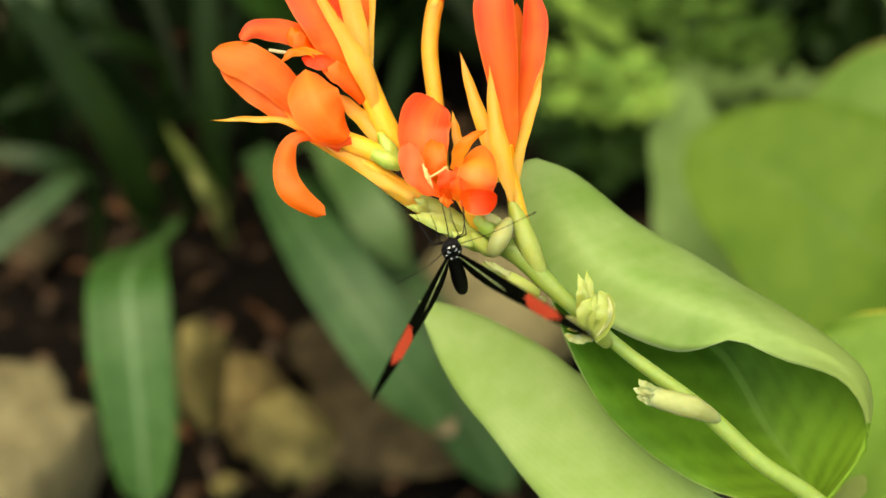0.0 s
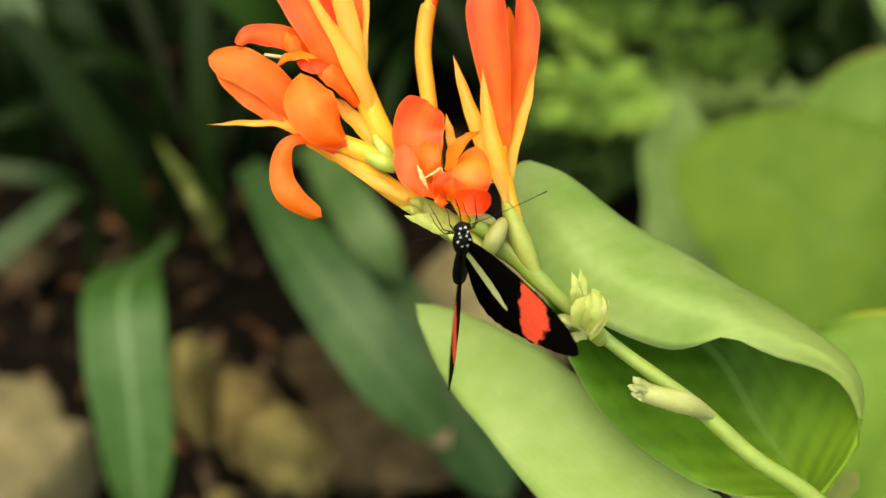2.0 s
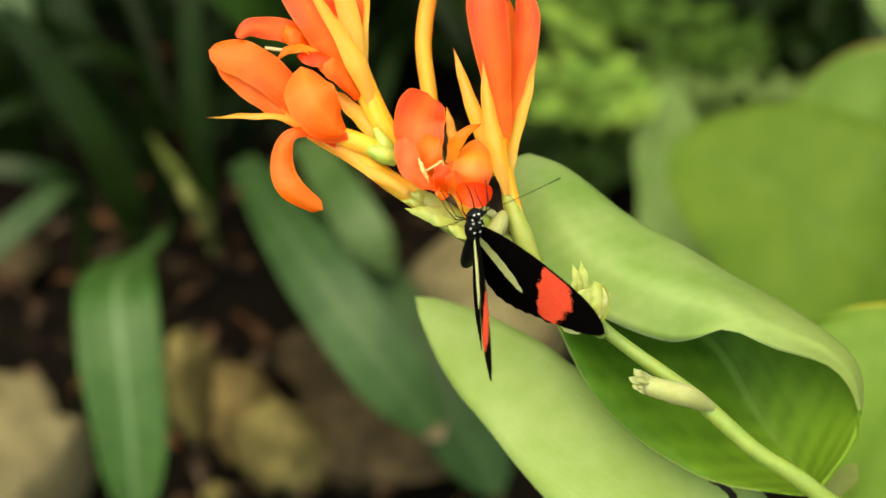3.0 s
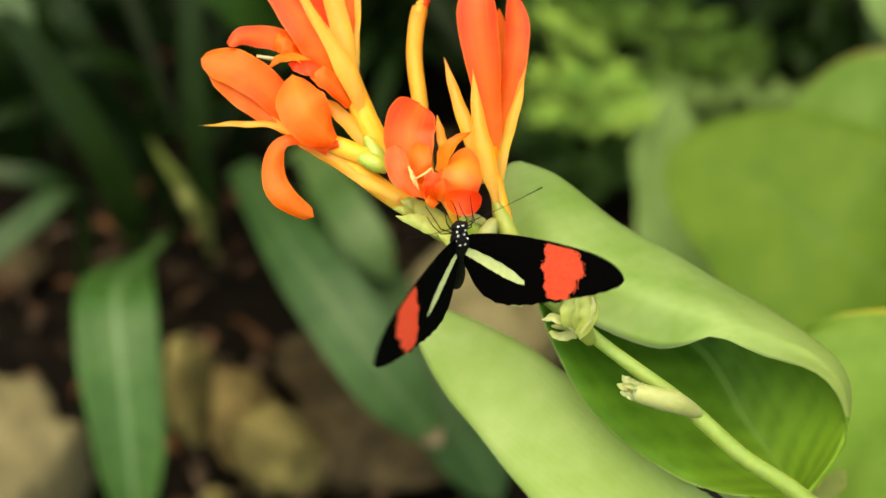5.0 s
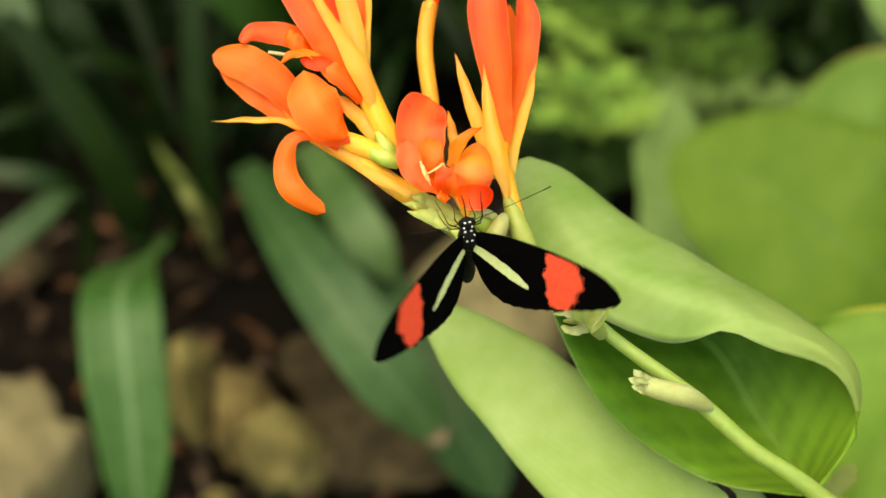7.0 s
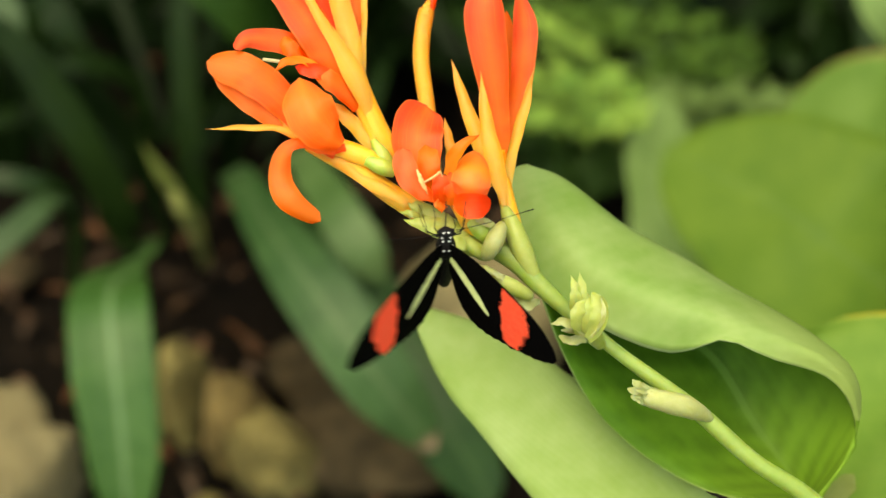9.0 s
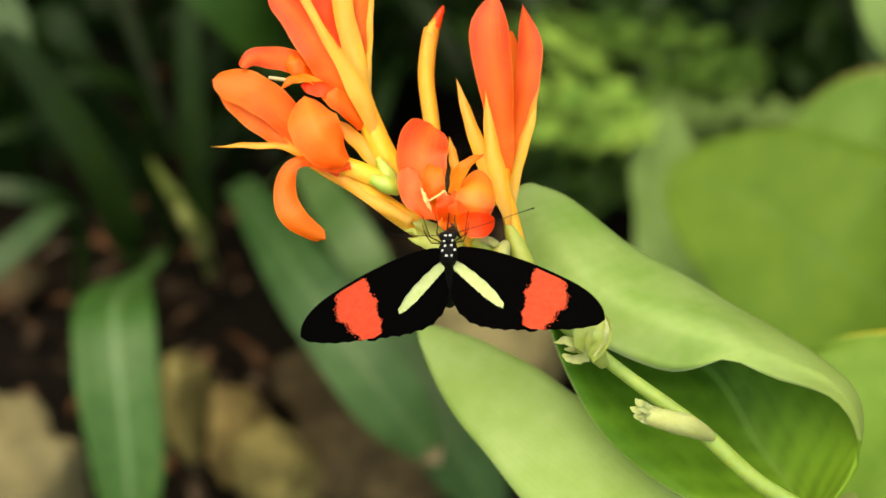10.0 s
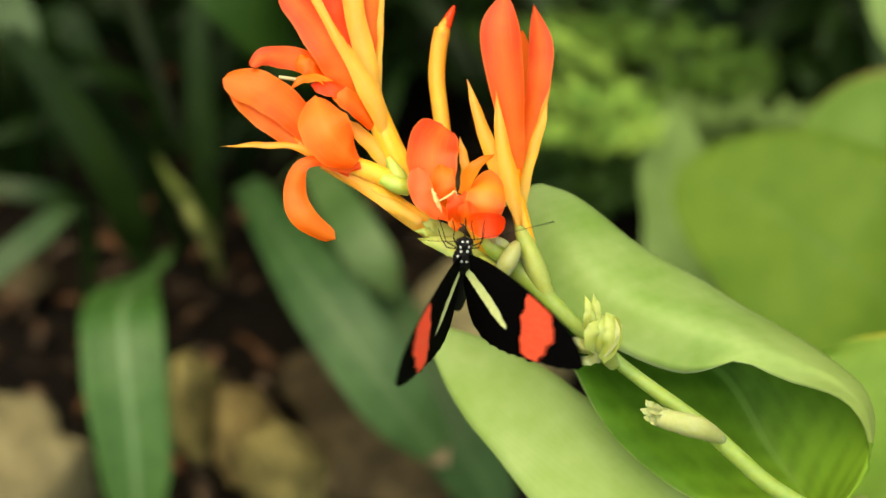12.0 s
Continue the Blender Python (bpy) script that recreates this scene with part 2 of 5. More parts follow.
M_SHOOT = leaf_material("young_shoot", (0.1497, 0.1929, 0.03772), (0.2695, 0.3031, 0.08626), 4, 0.2, 0.45, 0.2, None)
M_SHOOT_PALE = leaf_material("young_shoot_base", (0.16, 0.1881, 0.04556), (0.288, 0.2957, 0.1042), 4, 0.2, 0.45, 0.2, None)
# One fern green in bright, half-shaded and deep-shade copies; the shade is coloured in.
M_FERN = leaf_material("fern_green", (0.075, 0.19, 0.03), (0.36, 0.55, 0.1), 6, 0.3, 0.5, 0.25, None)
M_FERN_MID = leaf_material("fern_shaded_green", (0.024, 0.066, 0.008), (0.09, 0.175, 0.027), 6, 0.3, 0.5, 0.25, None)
M_FERN_SHADE = leaf_material("fern_deep_shade", (0.0084, 0.028, 0.00448), (0.028, 0.0672, 0.01008), 6, 0.3, 0.5, 0.2, None)
M_STONE = plain_material("mossy_stone", (0.077, 0.062, 0.018), (0.32, 0.26, 0.09), 26, 0.9, 0.0, 0.8, 0.006, 0.15, stain=0.55)
M_STONE_OCHRE = plain_material("ochre_stone", (0.08, 0.056, 0.019), (0.28, 0.195, 0.068), 26, 0.9, 0.0, 0.8, 0.006, 0.15, stain=0.4)
M_STONE_TAN = plain_material("tan_stone", (0.118, 0.096, 0.044), (0.225, 0.193, 0.098), 18, 0.9, 0.0, 0.8, 0.006, 0.15, stain=0.4)
# Dark brown soil, taken near black so its colour carries the bed's shade.
M_SOIL = plain_material("shade_dark_soil", (0.001961, 0.001574, 0.0009832), (0.009415, 0.006295, 0.003541), 30, 0.95, 0.0, 1.0, 0.01, 0.05)
def litter_material():
    n = Nodes("dry_leaf")
    pick = n.add("ShaderNodeNewGeometry").outputs["Random Per Island"]
    c = n.ramp(pick, [(0.0, (0.02, 0.013, 0.008)), (0.4, (0.06, 0.035, 0.018)), (0.75, (0.11, 0.045, 0.018)), (1.0, (0.14, 0.11, 0.075))])
    c = n.mix(n.math("MULTIPLY", n.noise(140.0), 0.5), c, (0.012, 0.008, 0.005))
    n.bump(n.noise(400.0), 0.3)
    return n.done(c, 0.8, 0.0, 0.1)


M_LITTER = litter_material()
M_BLACK = plain_material("wing_black", (0.0007875, 0.000675, 0.000675), (0.002025, 0.0018, 0.001687), 900, 0.85, 0.0, 0.3, 0.0002, 0.02)
M_WINGRED = plain_material("wing_red", (0.95, 0.075, 0.035), (0.97, 0.115, 0.055), 700, 0.7, 0.25, 0.3, 0.0002, 0.1, depth=1.0)
M_WINGBAR = plain_material("wing_lime_bar", (0.62, 0.7, 0.26), (0.76, 0.82, 0.4), 700, 0.7, 0.15, 0.3, 0.0002, 0.2, depth=0.95)
M_BODY = plain_material("body_black", (0.0009, 0.0009, 0.0009), (0.00315, 0.002925, 0.0027), 1500, 0.55, 0.0, 0.5, 0.0003, 0.12)
M_WHITE = plain_material("white_scales", (0.6, 0.6, 0.56), (0.72, 0.72, 0.68), 900, 0.6)


# ---- shapes ----
def spline(pts, count):
    """Evenly stepped Catmull-Rom curve through the points."""
    p = np.array(pts, float)
    p = np.vstack([2 * p[0] - p[1], p, 2 * p[-1] - p[-2]])
    out = []
    for s in np.linspace(0, len(p) - 3 - 1e-9, count):
        i = int(s)
        f = s - i
        a, b, c, d = p[i : i + 4]
        out.append(0.5 * (2 * b + (c - a) * f + (2 * a - 5 * b + 4 * c - d) * f**2 + (3 * b - a - 3 * c + d) * f**3))
    return np.array(out)


def unit(v):
    return v / (np.linalg.norm(v, axis=-1, keepdims=True) + 1e-12)


def sheet_mesh(name, front, back, uv):
    """A thin shell from two grids of points; petals, whose two faces are one, stay a single skin."""
    nu, nv = front.shape[:2]
    single = np.abs(front - back).max() < 1e-9
    verts = front.reshape(-1, 3) if single else np.vstack([front.reshape(-1, 3), back.reshape(-1, 3)])
    n = nu * nv
    idx = np.arange(n).reshape(nu, nv)
    faces = []
    for i in range(nu - 1):
        for j in range(nv - 1):
            a, b, c, d = idx[i, j], idx[i, j + 1], idx[i + 1, j + 1], idx[i + 1, j]
            faces.append((a, b, c, d))
            if not single:
                faces.append((d + n, c + n, b + n, a + n))
    rim = [*idx[0, :], *idx[1:, -1], *idx[-1, -2::-1], *idx[-2:0:-1, 0]]
    for a, b in zip(rim, rim[1:] + rim[:1]):
        if not single:
            faces.append((b, a, a + n, b + n))
    me = bpy.data.meshes.new(name)
    me.from_pydata(verts.tolist(), [], [tuple(int(k) for k in f) for f in faces])
    layer = me.uv_layers.new(name="UVMap")
    flat = np.vstack([uv.reshape(-1, 2), uv.reshape(-1, 2)])
    loops = np.zeros(len(me.loops), int)
    me.loops.foreach_get("vertex_index", loops)
    layer.data.foreach_set("uv", flat[loops].ravel())
    me.shade_smooth()
    return me


def blade(ctrl, widths, face=(0, 0, 1), cup=0.0, thick=0.0004, nu=22, nv=9, wave=0.0, twist=(0.0, 0.0), seed=0, k=1.0, fold=0.0, tip=0.14, root=0.0):
    """A petal or leaf: a centre line, half widths along it, the way it faces, and how its sides cup up."""
    c = spline(np.array(ctrl, float) * k, nu)
    t = unit(np.gradient(c, axis=0))
    face = np.array(face, float)
    f = face[None] if face.ndim == 1 else spline(face, nu)
    side = unit(np.cross(t, np.broadcast_to(f, t.shape)))
    nrm = np.cross(side, t)
    a = np.radians(np.linspace(twist[0], twist[1], nu))[:, None]
    side, nrm = side * np.cos(a) + nrm * np.sin(a), nrm * np.cos(a) - side * np.sin(a)
    w = np.maximum(spline(np.array(widths, float)[:, None] * k, nu)[:, 0], 1e-5)
    reach = np.linspace(0, 1, nu)
    w = np.maximum(w * np.sqrt(np.clip(1 - (np.clip(reach - (1 - tip), 0, 1) / tip) ** 2, 0, 1)), 1e-5)
    if root:
        w = np.maximum(w * np.sqrt(np.clip(1 - (np.clip(root - reach, 0, 1) / root) ** 2, 0, 1)), 1e-5)
    v = np.linspace(-1, 1, nv)
    rng = np.random.RandomState(seed + 7)
    ph = rng.rand(6) * 6.28
    u = np.linspace(0, 1, nu)
    W, V, U = w[:, None], v[None], u[:, None]
    if abs(cup) > 1e-3:
        across, lift = W / cup * np.sin(V * cup), W / cup * (1 - np.cos(V * cup))
    else:
        across, lift = W * V, 0 * W * V
    lift = lift + fold * W * np.abs(V)
    ripple = np.sin(U * 9 + ph[0] + V * 2) * 0.6 + np.sin(U * 17 + ph[1] - V * 3) * 0.4
    lift = lift + wave * k * ripple * (0.25 + V**2)
    edge = 1 + (wave * k / (W + 1e-4)) * 0.25 * np.sin(U * 23 + ph[2] + V)
    front = c[:, None] + side[:, None] * (across * edge)[..., None] + nrm[:, None] * lift[..., None]
    back = front - nrm[:, None] * thick
    uv = np.stack(np.broadcast_arrays(U, V * 0.5 + 0.5), -1)
    return sheet_mesh("blade", front, back, uv)


def tube(ctrl, radii, nu=20, nv=10, k=1.0, flat=1.0, lump=0.0, seed=0):
    """A round stalk along a curve, closed at both ends."""
    c = spline(np.array(ctrl, float) * k, nu)
    t = unit(np.gradient(c, axis=0))
    ref = np.array((0.13, 0.21, 0.97))
    s = unit(np.cross(t, ref))
    n = np.cross(s, t)
    r = np.maximum(spline(np.array(radii, float)[:, None] * k, nu)[:, 0], 1e-6)
    ang = np.linspace(0, 2 * np.pi, nv, endpoint=False)
    rng = np.random.RandomState(seed)
    jit = 1 + lump * (rng.rand(nu, nv) - 0.5)
    pts = c[:, None] + (r[:, None] * jit)[..., None] * (np.cos(ang)[None, :, None] * s[:, None] + flat * np.sin(ang)[None, :, None] * n[:, None])
    verts = np.vstack([pts.reshape(-1, 3), c[:1], c[-1:]])
    faces, uvs = [], []
    for i in range(nu - 1):
        for j in range(nv):
            j2 = (j + 1) % nv
            faces.append((i * nv + j, i * nv + j2, (i + 1) * nv + j2, (i + 1) * nv + j))
    a, b = nu * nv, nu * nv + 1
    for j in range(nv):
        j2 = (j + 1) % nv
        faces.append((a, j2, j))
        faces.append((b, (nu - 1) * nv + j, (nu - 1) * nv + j2))
    me = bpy.data.meshes.new("tube")
    me.from_pydata(verts.tolist(), [], faces)
    layer = me.uv_layers.new(name="UVMap")
    loops = np.zeros(len(me.loops), int)
    me.loops.foreach_get("vertex_index", loops)
    uv = np.array([(i / (nu - 1), j / nv) for i in range(nu) for j in range(nv)] + [(0, 0), (1, 0)])
    layer.data.foreach_set("uv", uv[loops].ravel())
    me.shade_smooth()
    return me


def pebble(radius, squash, seed, rough=0.16, sub=3):
    """A worn stone."""
    bm = bmesh.new()
    bmesh.ops.create_icosphere(bm, subdivisions=sub, radius=1.0)
    off = Vector((seed * 3.1, seed * 1.7, seed * 0.9))
    rng = random.Random(seed)
    cuts = [(Vector((rng.uniform(-1, 1), rng.uniform(-1, 1), rng.uniform(-0.6, 1))).normalized(), rng.uniform(0.66, 0.88)) for _ in range(9 if rough > 0.2 else 0)]
    for v in bm.verts:
        d = v.co.normalized()
        h = 1 + rough * 1.6 * noise.noise(d * 1.1 + off) + rough * 0.7 * noise.noise(d * 2.6 + off) + rough * 0.2 * noise.noise(d * 7 + off)
        p = d * h
        for n, far in cuts:
            over = p.dot(n) - far
            if over > 0:
                p = p - n * over * 0.85
        d, h = p, 1.0
        v.co = Vector((d.x * squash[0], d.y * squash[1], d.z * squash[2])) * radius * h
    me = bpy.data.meshes.new("pebble")
    bm.to_mesh(me)
    bm.free()
    me.shade_smooth()
    return me


def joined(meshes):
    """One mesh out of several, for pieces that make one part."""
    bm = bmesh.new()
    for me in meshes:
        bm.from_mesh(me)
        bpy.data.meshes.remove(me)
    out = bpy.data.meshes.new("joined")
    bm.to_mesh(out)
    bm.free()
    return out


def part(name, me, material, parent=None, label=""):
    """Links a mesh as one object under a thing or under a part."""
    me.name = name
    if material:
        me.materials.clear()
        me.materials.append(material)
    ob = new(name, me)
    if parent:
        ob.parent = parent
    return tagged(ob, label)


def thing(name, m, label, category, group=""):
    ob = new(name)
    ob.empty_display_size = 0.01
    ob.matrix_world = m
    return tagged(ob, label, category, group)


# ---- ground ----
def ground():
    edge = np.concatenate([[-60, -20, -6, -3], np.linspace(-1.2, 1.2, 61), [3, 6, 20, 60]])
    verts, faces = [], []
    n = len(edge)
    for y in edge:
        for x in edge:
            p = Vector((x, y + 0.6, 0))
            near = max(0.0, 1 - max(abs(x), abs(y)) / 2.5)
            h = 0.020 * noise.noise(p * 6) + 0.012 * noise.noise(p * 19) + 0.006 * noise.noise(p * 47)
            verts.append((x, y + 0.6, GZ - 0.012 + h * near))
    for i in range(n - 1):
        for j in range(n - 1):
            a = i * n + j
            faces.append((a, a + 1, a + n + 1, a + n))
    me = bpy.data.meshes.new("ground")
    me.from_pydata(verts, [], faces)
    me.shade_smooth()
    tagged(part("ground", me, M_SOIL), "dark brown soil of a planting bed, shade in its colour", "ground", kind="structure")


ground()


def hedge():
    """Unseen foliage walls, added to close the bed and block sky light at back and sides."""
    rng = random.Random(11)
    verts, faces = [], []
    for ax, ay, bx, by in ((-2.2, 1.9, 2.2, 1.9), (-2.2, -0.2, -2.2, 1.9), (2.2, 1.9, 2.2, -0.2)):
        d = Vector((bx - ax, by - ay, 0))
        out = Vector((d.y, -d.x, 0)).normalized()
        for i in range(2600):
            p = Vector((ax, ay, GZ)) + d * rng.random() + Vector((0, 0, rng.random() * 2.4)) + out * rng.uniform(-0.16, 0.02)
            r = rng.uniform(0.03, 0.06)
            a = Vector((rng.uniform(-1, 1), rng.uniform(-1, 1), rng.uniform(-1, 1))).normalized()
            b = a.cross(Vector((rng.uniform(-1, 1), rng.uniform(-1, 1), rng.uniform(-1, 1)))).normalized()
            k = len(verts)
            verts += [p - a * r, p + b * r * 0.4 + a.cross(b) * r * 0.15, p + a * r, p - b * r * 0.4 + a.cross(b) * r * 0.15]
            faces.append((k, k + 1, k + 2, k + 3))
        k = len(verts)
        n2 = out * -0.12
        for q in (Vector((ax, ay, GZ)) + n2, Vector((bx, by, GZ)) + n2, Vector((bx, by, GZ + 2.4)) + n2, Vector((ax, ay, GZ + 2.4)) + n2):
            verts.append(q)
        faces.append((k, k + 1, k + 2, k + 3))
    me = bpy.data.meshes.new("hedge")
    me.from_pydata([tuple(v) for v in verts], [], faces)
    tagged(part("hedge", me, M_STRAP_SHADE), "unseen dark foliage added to close the bed and block sky", "hedge", kind="stuff")


hedge()


def litter():
    """Dry leaves and crumbs scattered over the soil."""
    rng = random.Random(4)
    bits = []
    for i in range(1500):
        x, y = rng.uniform(-0.55, 0.12), rng.uniform(0.25, 1.5)
        r = rng.uniform(0.003, 0.009) + 0.008 * rng.random() ** 4
        a = rng.uniform(0, 6.28)
        d = np.array((math.cos(a), math.sin(a), rng.uniform(-0.25, 0.25)))
        c = np.array((x, y, GZ + rng.uniform(0.0, 0.012)))
        bits.append(blade([c - d * r, c + (0, 0, r * 0.3), c + d * r], [0.0006, r * rng.choice((0.12, 0.3, 0.45, 0.5)), 0.0006], (rng.uniform(-0.4, 0.4), rng.uniform(-0.4, 0.4), 1), 0.5, 0.0005, 6, 4))
    tagged(part("leaf_litter", joined(bits), M_LITTER), "dry brown fallen leaves scattered on soil", "leaf litter", kind="stuff")


litter()


def stone(x, y, radius, squash, seed, material, label, sink=0.35, turn=0.0):
    ob = part("stone", pebble(radius, squash, seed, 0.24, 4), material)
    ob.matrix_world = pose(x, y, GZ + radius * squash[2] * (1 - sink), 0, 0, turn)
    tagged(ob, label, "stone", "stones of the bed")


for spot, radius, squash, seed, material, label in (
    ((-0.268, 0.402, 0.070), 0.067, (1.15, 0.92, 0.72), 1, M_STONE_TAN, "large pale tan rounded stone on soil"),
    ((-0.161, 0.509, 0.070), 0.020, (0.95, 1.0, 1.9), 2, M_STONE, "upright olive mossy stone on soil"),
    ((-0.128, 0.481, 0.070), 0.022, (1.1, 0.9, 1.6), 13, M_STONE_OCHRE, "blocky ochre stone among others"),
    ((-0.104, 0.460, 0.070), 0.030, (1.05, 0.8, 0.95), 3, M_STONE, "rounded olive brown mossy stone on soil"),
    ((-0.137, 0.432, 0.070), 0.007, (1.3, 0.9, 0.8), 4, M_STONE, "small yellowish pebble on soil"),
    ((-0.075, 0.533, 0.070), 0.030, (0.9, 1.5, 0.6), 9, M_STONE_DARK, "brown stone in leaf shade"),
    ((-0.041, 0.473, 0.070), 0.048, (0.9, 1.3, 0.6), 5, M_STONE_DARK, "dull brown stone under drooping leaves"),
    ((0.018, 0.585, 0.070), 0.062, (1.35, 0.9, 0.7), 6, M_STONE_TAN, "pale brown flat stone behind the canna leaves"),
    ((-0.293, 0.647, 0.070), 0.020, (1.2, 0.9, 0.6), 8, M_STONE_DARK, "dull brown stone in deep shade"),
):
    stone(spot[0], spot[1], radius, squash, seed, material, label, 0.35, seed * 47)


# ---- strap-leaved plants behind ----
TOWARD = (0.0, -0.62, 0.78)


def strap_plant(label, base, leaves):
    """A clump of arching strap leaves that rise from one base."""
    root = thing("strap_leaf_plant", pose(*base), label, "plant", "strap-leaved plants")
    for i, (ctrl, widths, material, cup, twist) in enumerate(leaves):
        c = np.array(ctrl, float) - np.array(base)
        part("leaf", blade(c, widths, TOWARD, cup, 0.0007, 30, 11, 0.0012, twist, i), material, root)


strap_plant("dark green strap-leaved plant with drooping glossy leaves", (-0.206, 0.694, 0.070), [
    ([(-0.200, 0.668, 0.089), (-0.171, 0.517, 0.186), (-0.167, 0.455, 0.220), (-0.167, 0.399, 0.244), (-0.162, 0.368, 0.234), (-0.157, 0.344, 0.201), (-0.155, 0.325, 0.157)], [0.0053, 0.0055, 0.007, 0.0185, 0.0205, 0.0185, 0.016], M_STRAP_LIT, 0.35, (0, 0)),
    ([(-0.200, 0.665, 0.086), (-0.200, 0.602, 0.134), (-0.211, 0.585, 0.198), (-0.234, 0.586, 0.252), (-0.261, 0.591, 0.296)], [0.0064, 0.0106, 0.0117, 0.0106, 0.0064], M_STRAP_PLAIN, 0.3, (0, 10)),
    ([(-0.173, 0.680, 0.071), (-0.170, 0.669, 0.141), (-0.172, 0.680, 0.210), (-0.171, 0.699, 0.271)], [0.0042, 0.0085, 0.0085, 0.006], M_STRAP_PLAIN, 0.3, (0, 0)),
    ([(-0.192, 0.682, 0.074), (-0.217, 0.685, 0.166), (-0.247, 0.673, 0.202), (-0.277, 0.638, 0.189)], [0.0042, 0.0074, 0.0069, 0.0021], M_STRAP_SHADE, 0.3, (0, 0)),
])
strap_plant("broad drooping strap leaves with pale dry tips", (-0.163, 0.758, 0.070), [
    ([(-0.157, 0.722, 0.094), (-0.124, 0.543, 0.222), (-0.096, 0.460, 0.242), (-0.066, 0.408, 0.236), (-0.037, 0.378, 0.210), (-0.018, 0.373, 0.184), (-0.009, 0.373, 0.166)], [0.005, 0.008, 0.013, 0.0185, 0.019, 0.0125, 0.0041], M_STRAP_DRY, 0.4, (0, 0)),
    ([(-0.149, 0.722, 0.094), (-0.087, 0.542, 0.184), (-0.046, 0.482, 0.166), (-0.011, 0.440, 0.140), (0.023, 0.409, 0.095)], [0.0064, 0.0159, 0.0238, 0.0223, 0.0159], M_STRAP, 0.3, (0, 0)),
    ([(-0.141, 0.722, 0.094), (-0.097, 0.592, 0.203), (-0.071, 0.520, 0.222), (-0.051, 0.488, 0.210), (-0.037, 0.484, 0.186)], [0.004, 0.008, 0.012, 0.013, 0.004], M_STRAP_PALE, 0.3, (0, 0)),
    ([(-0.157, 0.722, 0.094), (-0.144, 0.707, 0.195), (-0.126, 0.718, 0.262)], [0.0053, 0.0106, 0.0085], M_STRAP_SHADE, 0.3, (0, 0)),
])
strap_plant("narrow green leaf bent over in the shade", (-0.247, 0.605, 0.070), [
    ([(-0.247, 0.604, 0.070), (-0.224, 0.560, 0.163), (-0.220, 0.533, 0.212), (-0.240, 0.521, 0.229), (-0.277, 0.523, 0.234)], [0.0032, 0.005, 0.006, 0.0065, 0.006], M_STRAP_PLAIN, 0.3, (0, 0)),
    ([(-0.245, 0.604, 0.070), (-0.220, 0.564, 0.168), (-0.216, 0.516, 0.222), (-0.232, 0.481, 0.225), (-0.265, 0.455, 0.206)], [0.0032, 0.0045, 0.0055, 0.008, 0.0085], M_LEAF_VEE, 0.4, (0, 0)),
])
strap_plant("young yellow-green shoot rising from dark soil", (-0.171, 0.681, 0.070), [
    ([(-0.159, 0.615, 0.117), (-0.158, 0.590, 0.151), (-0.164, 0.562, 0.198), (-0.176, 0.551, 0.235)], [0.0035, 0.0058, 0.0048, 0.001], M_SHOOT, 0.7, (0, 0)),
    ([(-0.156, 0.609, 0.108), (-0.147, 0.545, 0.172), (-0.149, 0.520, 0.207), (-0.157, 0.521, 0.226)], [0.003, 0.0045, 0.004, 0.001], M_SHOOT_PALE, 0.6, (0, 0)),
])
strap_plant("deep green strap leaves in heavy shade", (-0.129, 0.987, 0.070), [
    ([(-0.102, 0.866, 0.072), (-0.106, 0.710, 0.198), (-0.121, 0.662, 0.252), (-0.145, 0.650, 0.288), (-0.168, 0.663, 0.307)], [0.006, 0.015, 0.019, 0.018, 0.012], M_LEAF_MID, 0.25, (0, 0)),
    ([(-0.108, 0.950, 0.069), (-0.058, 0.815, 0.171), (-0.029, 0.793, 0.226)], [0.0064, 0.0159, 0.0106], M_STRAP_SHADE, 0.3, (0, 0)),
    ([(-0.135, 0.960, 0.084), (-0.222, 0.863, 0.159), (-0.273, 0.761, 0.190)], [0.0064, 0.0127, 0.0042], M_STRAP_SHADE, 0.3, (0, 0)),
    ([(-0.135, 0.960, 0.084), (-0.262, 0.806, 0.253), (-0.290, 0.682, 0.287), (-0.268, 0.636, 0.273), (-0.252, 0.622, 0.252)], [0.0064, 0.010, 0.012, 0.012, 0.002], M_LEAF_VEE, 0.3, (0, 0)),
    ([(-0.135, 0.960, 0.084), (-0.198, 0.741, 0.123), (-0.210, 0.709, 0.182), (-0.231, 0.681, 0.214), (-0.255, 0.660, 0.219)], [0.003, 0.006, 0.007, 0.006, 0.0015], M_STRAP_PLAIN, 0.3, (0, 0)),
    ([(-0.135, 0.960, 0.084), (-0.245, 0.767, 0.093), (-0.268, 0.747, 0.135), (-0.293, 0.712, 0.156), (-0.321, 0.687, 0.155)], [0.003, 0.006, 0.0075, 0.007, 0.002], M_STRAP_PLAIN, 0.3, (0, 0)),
])


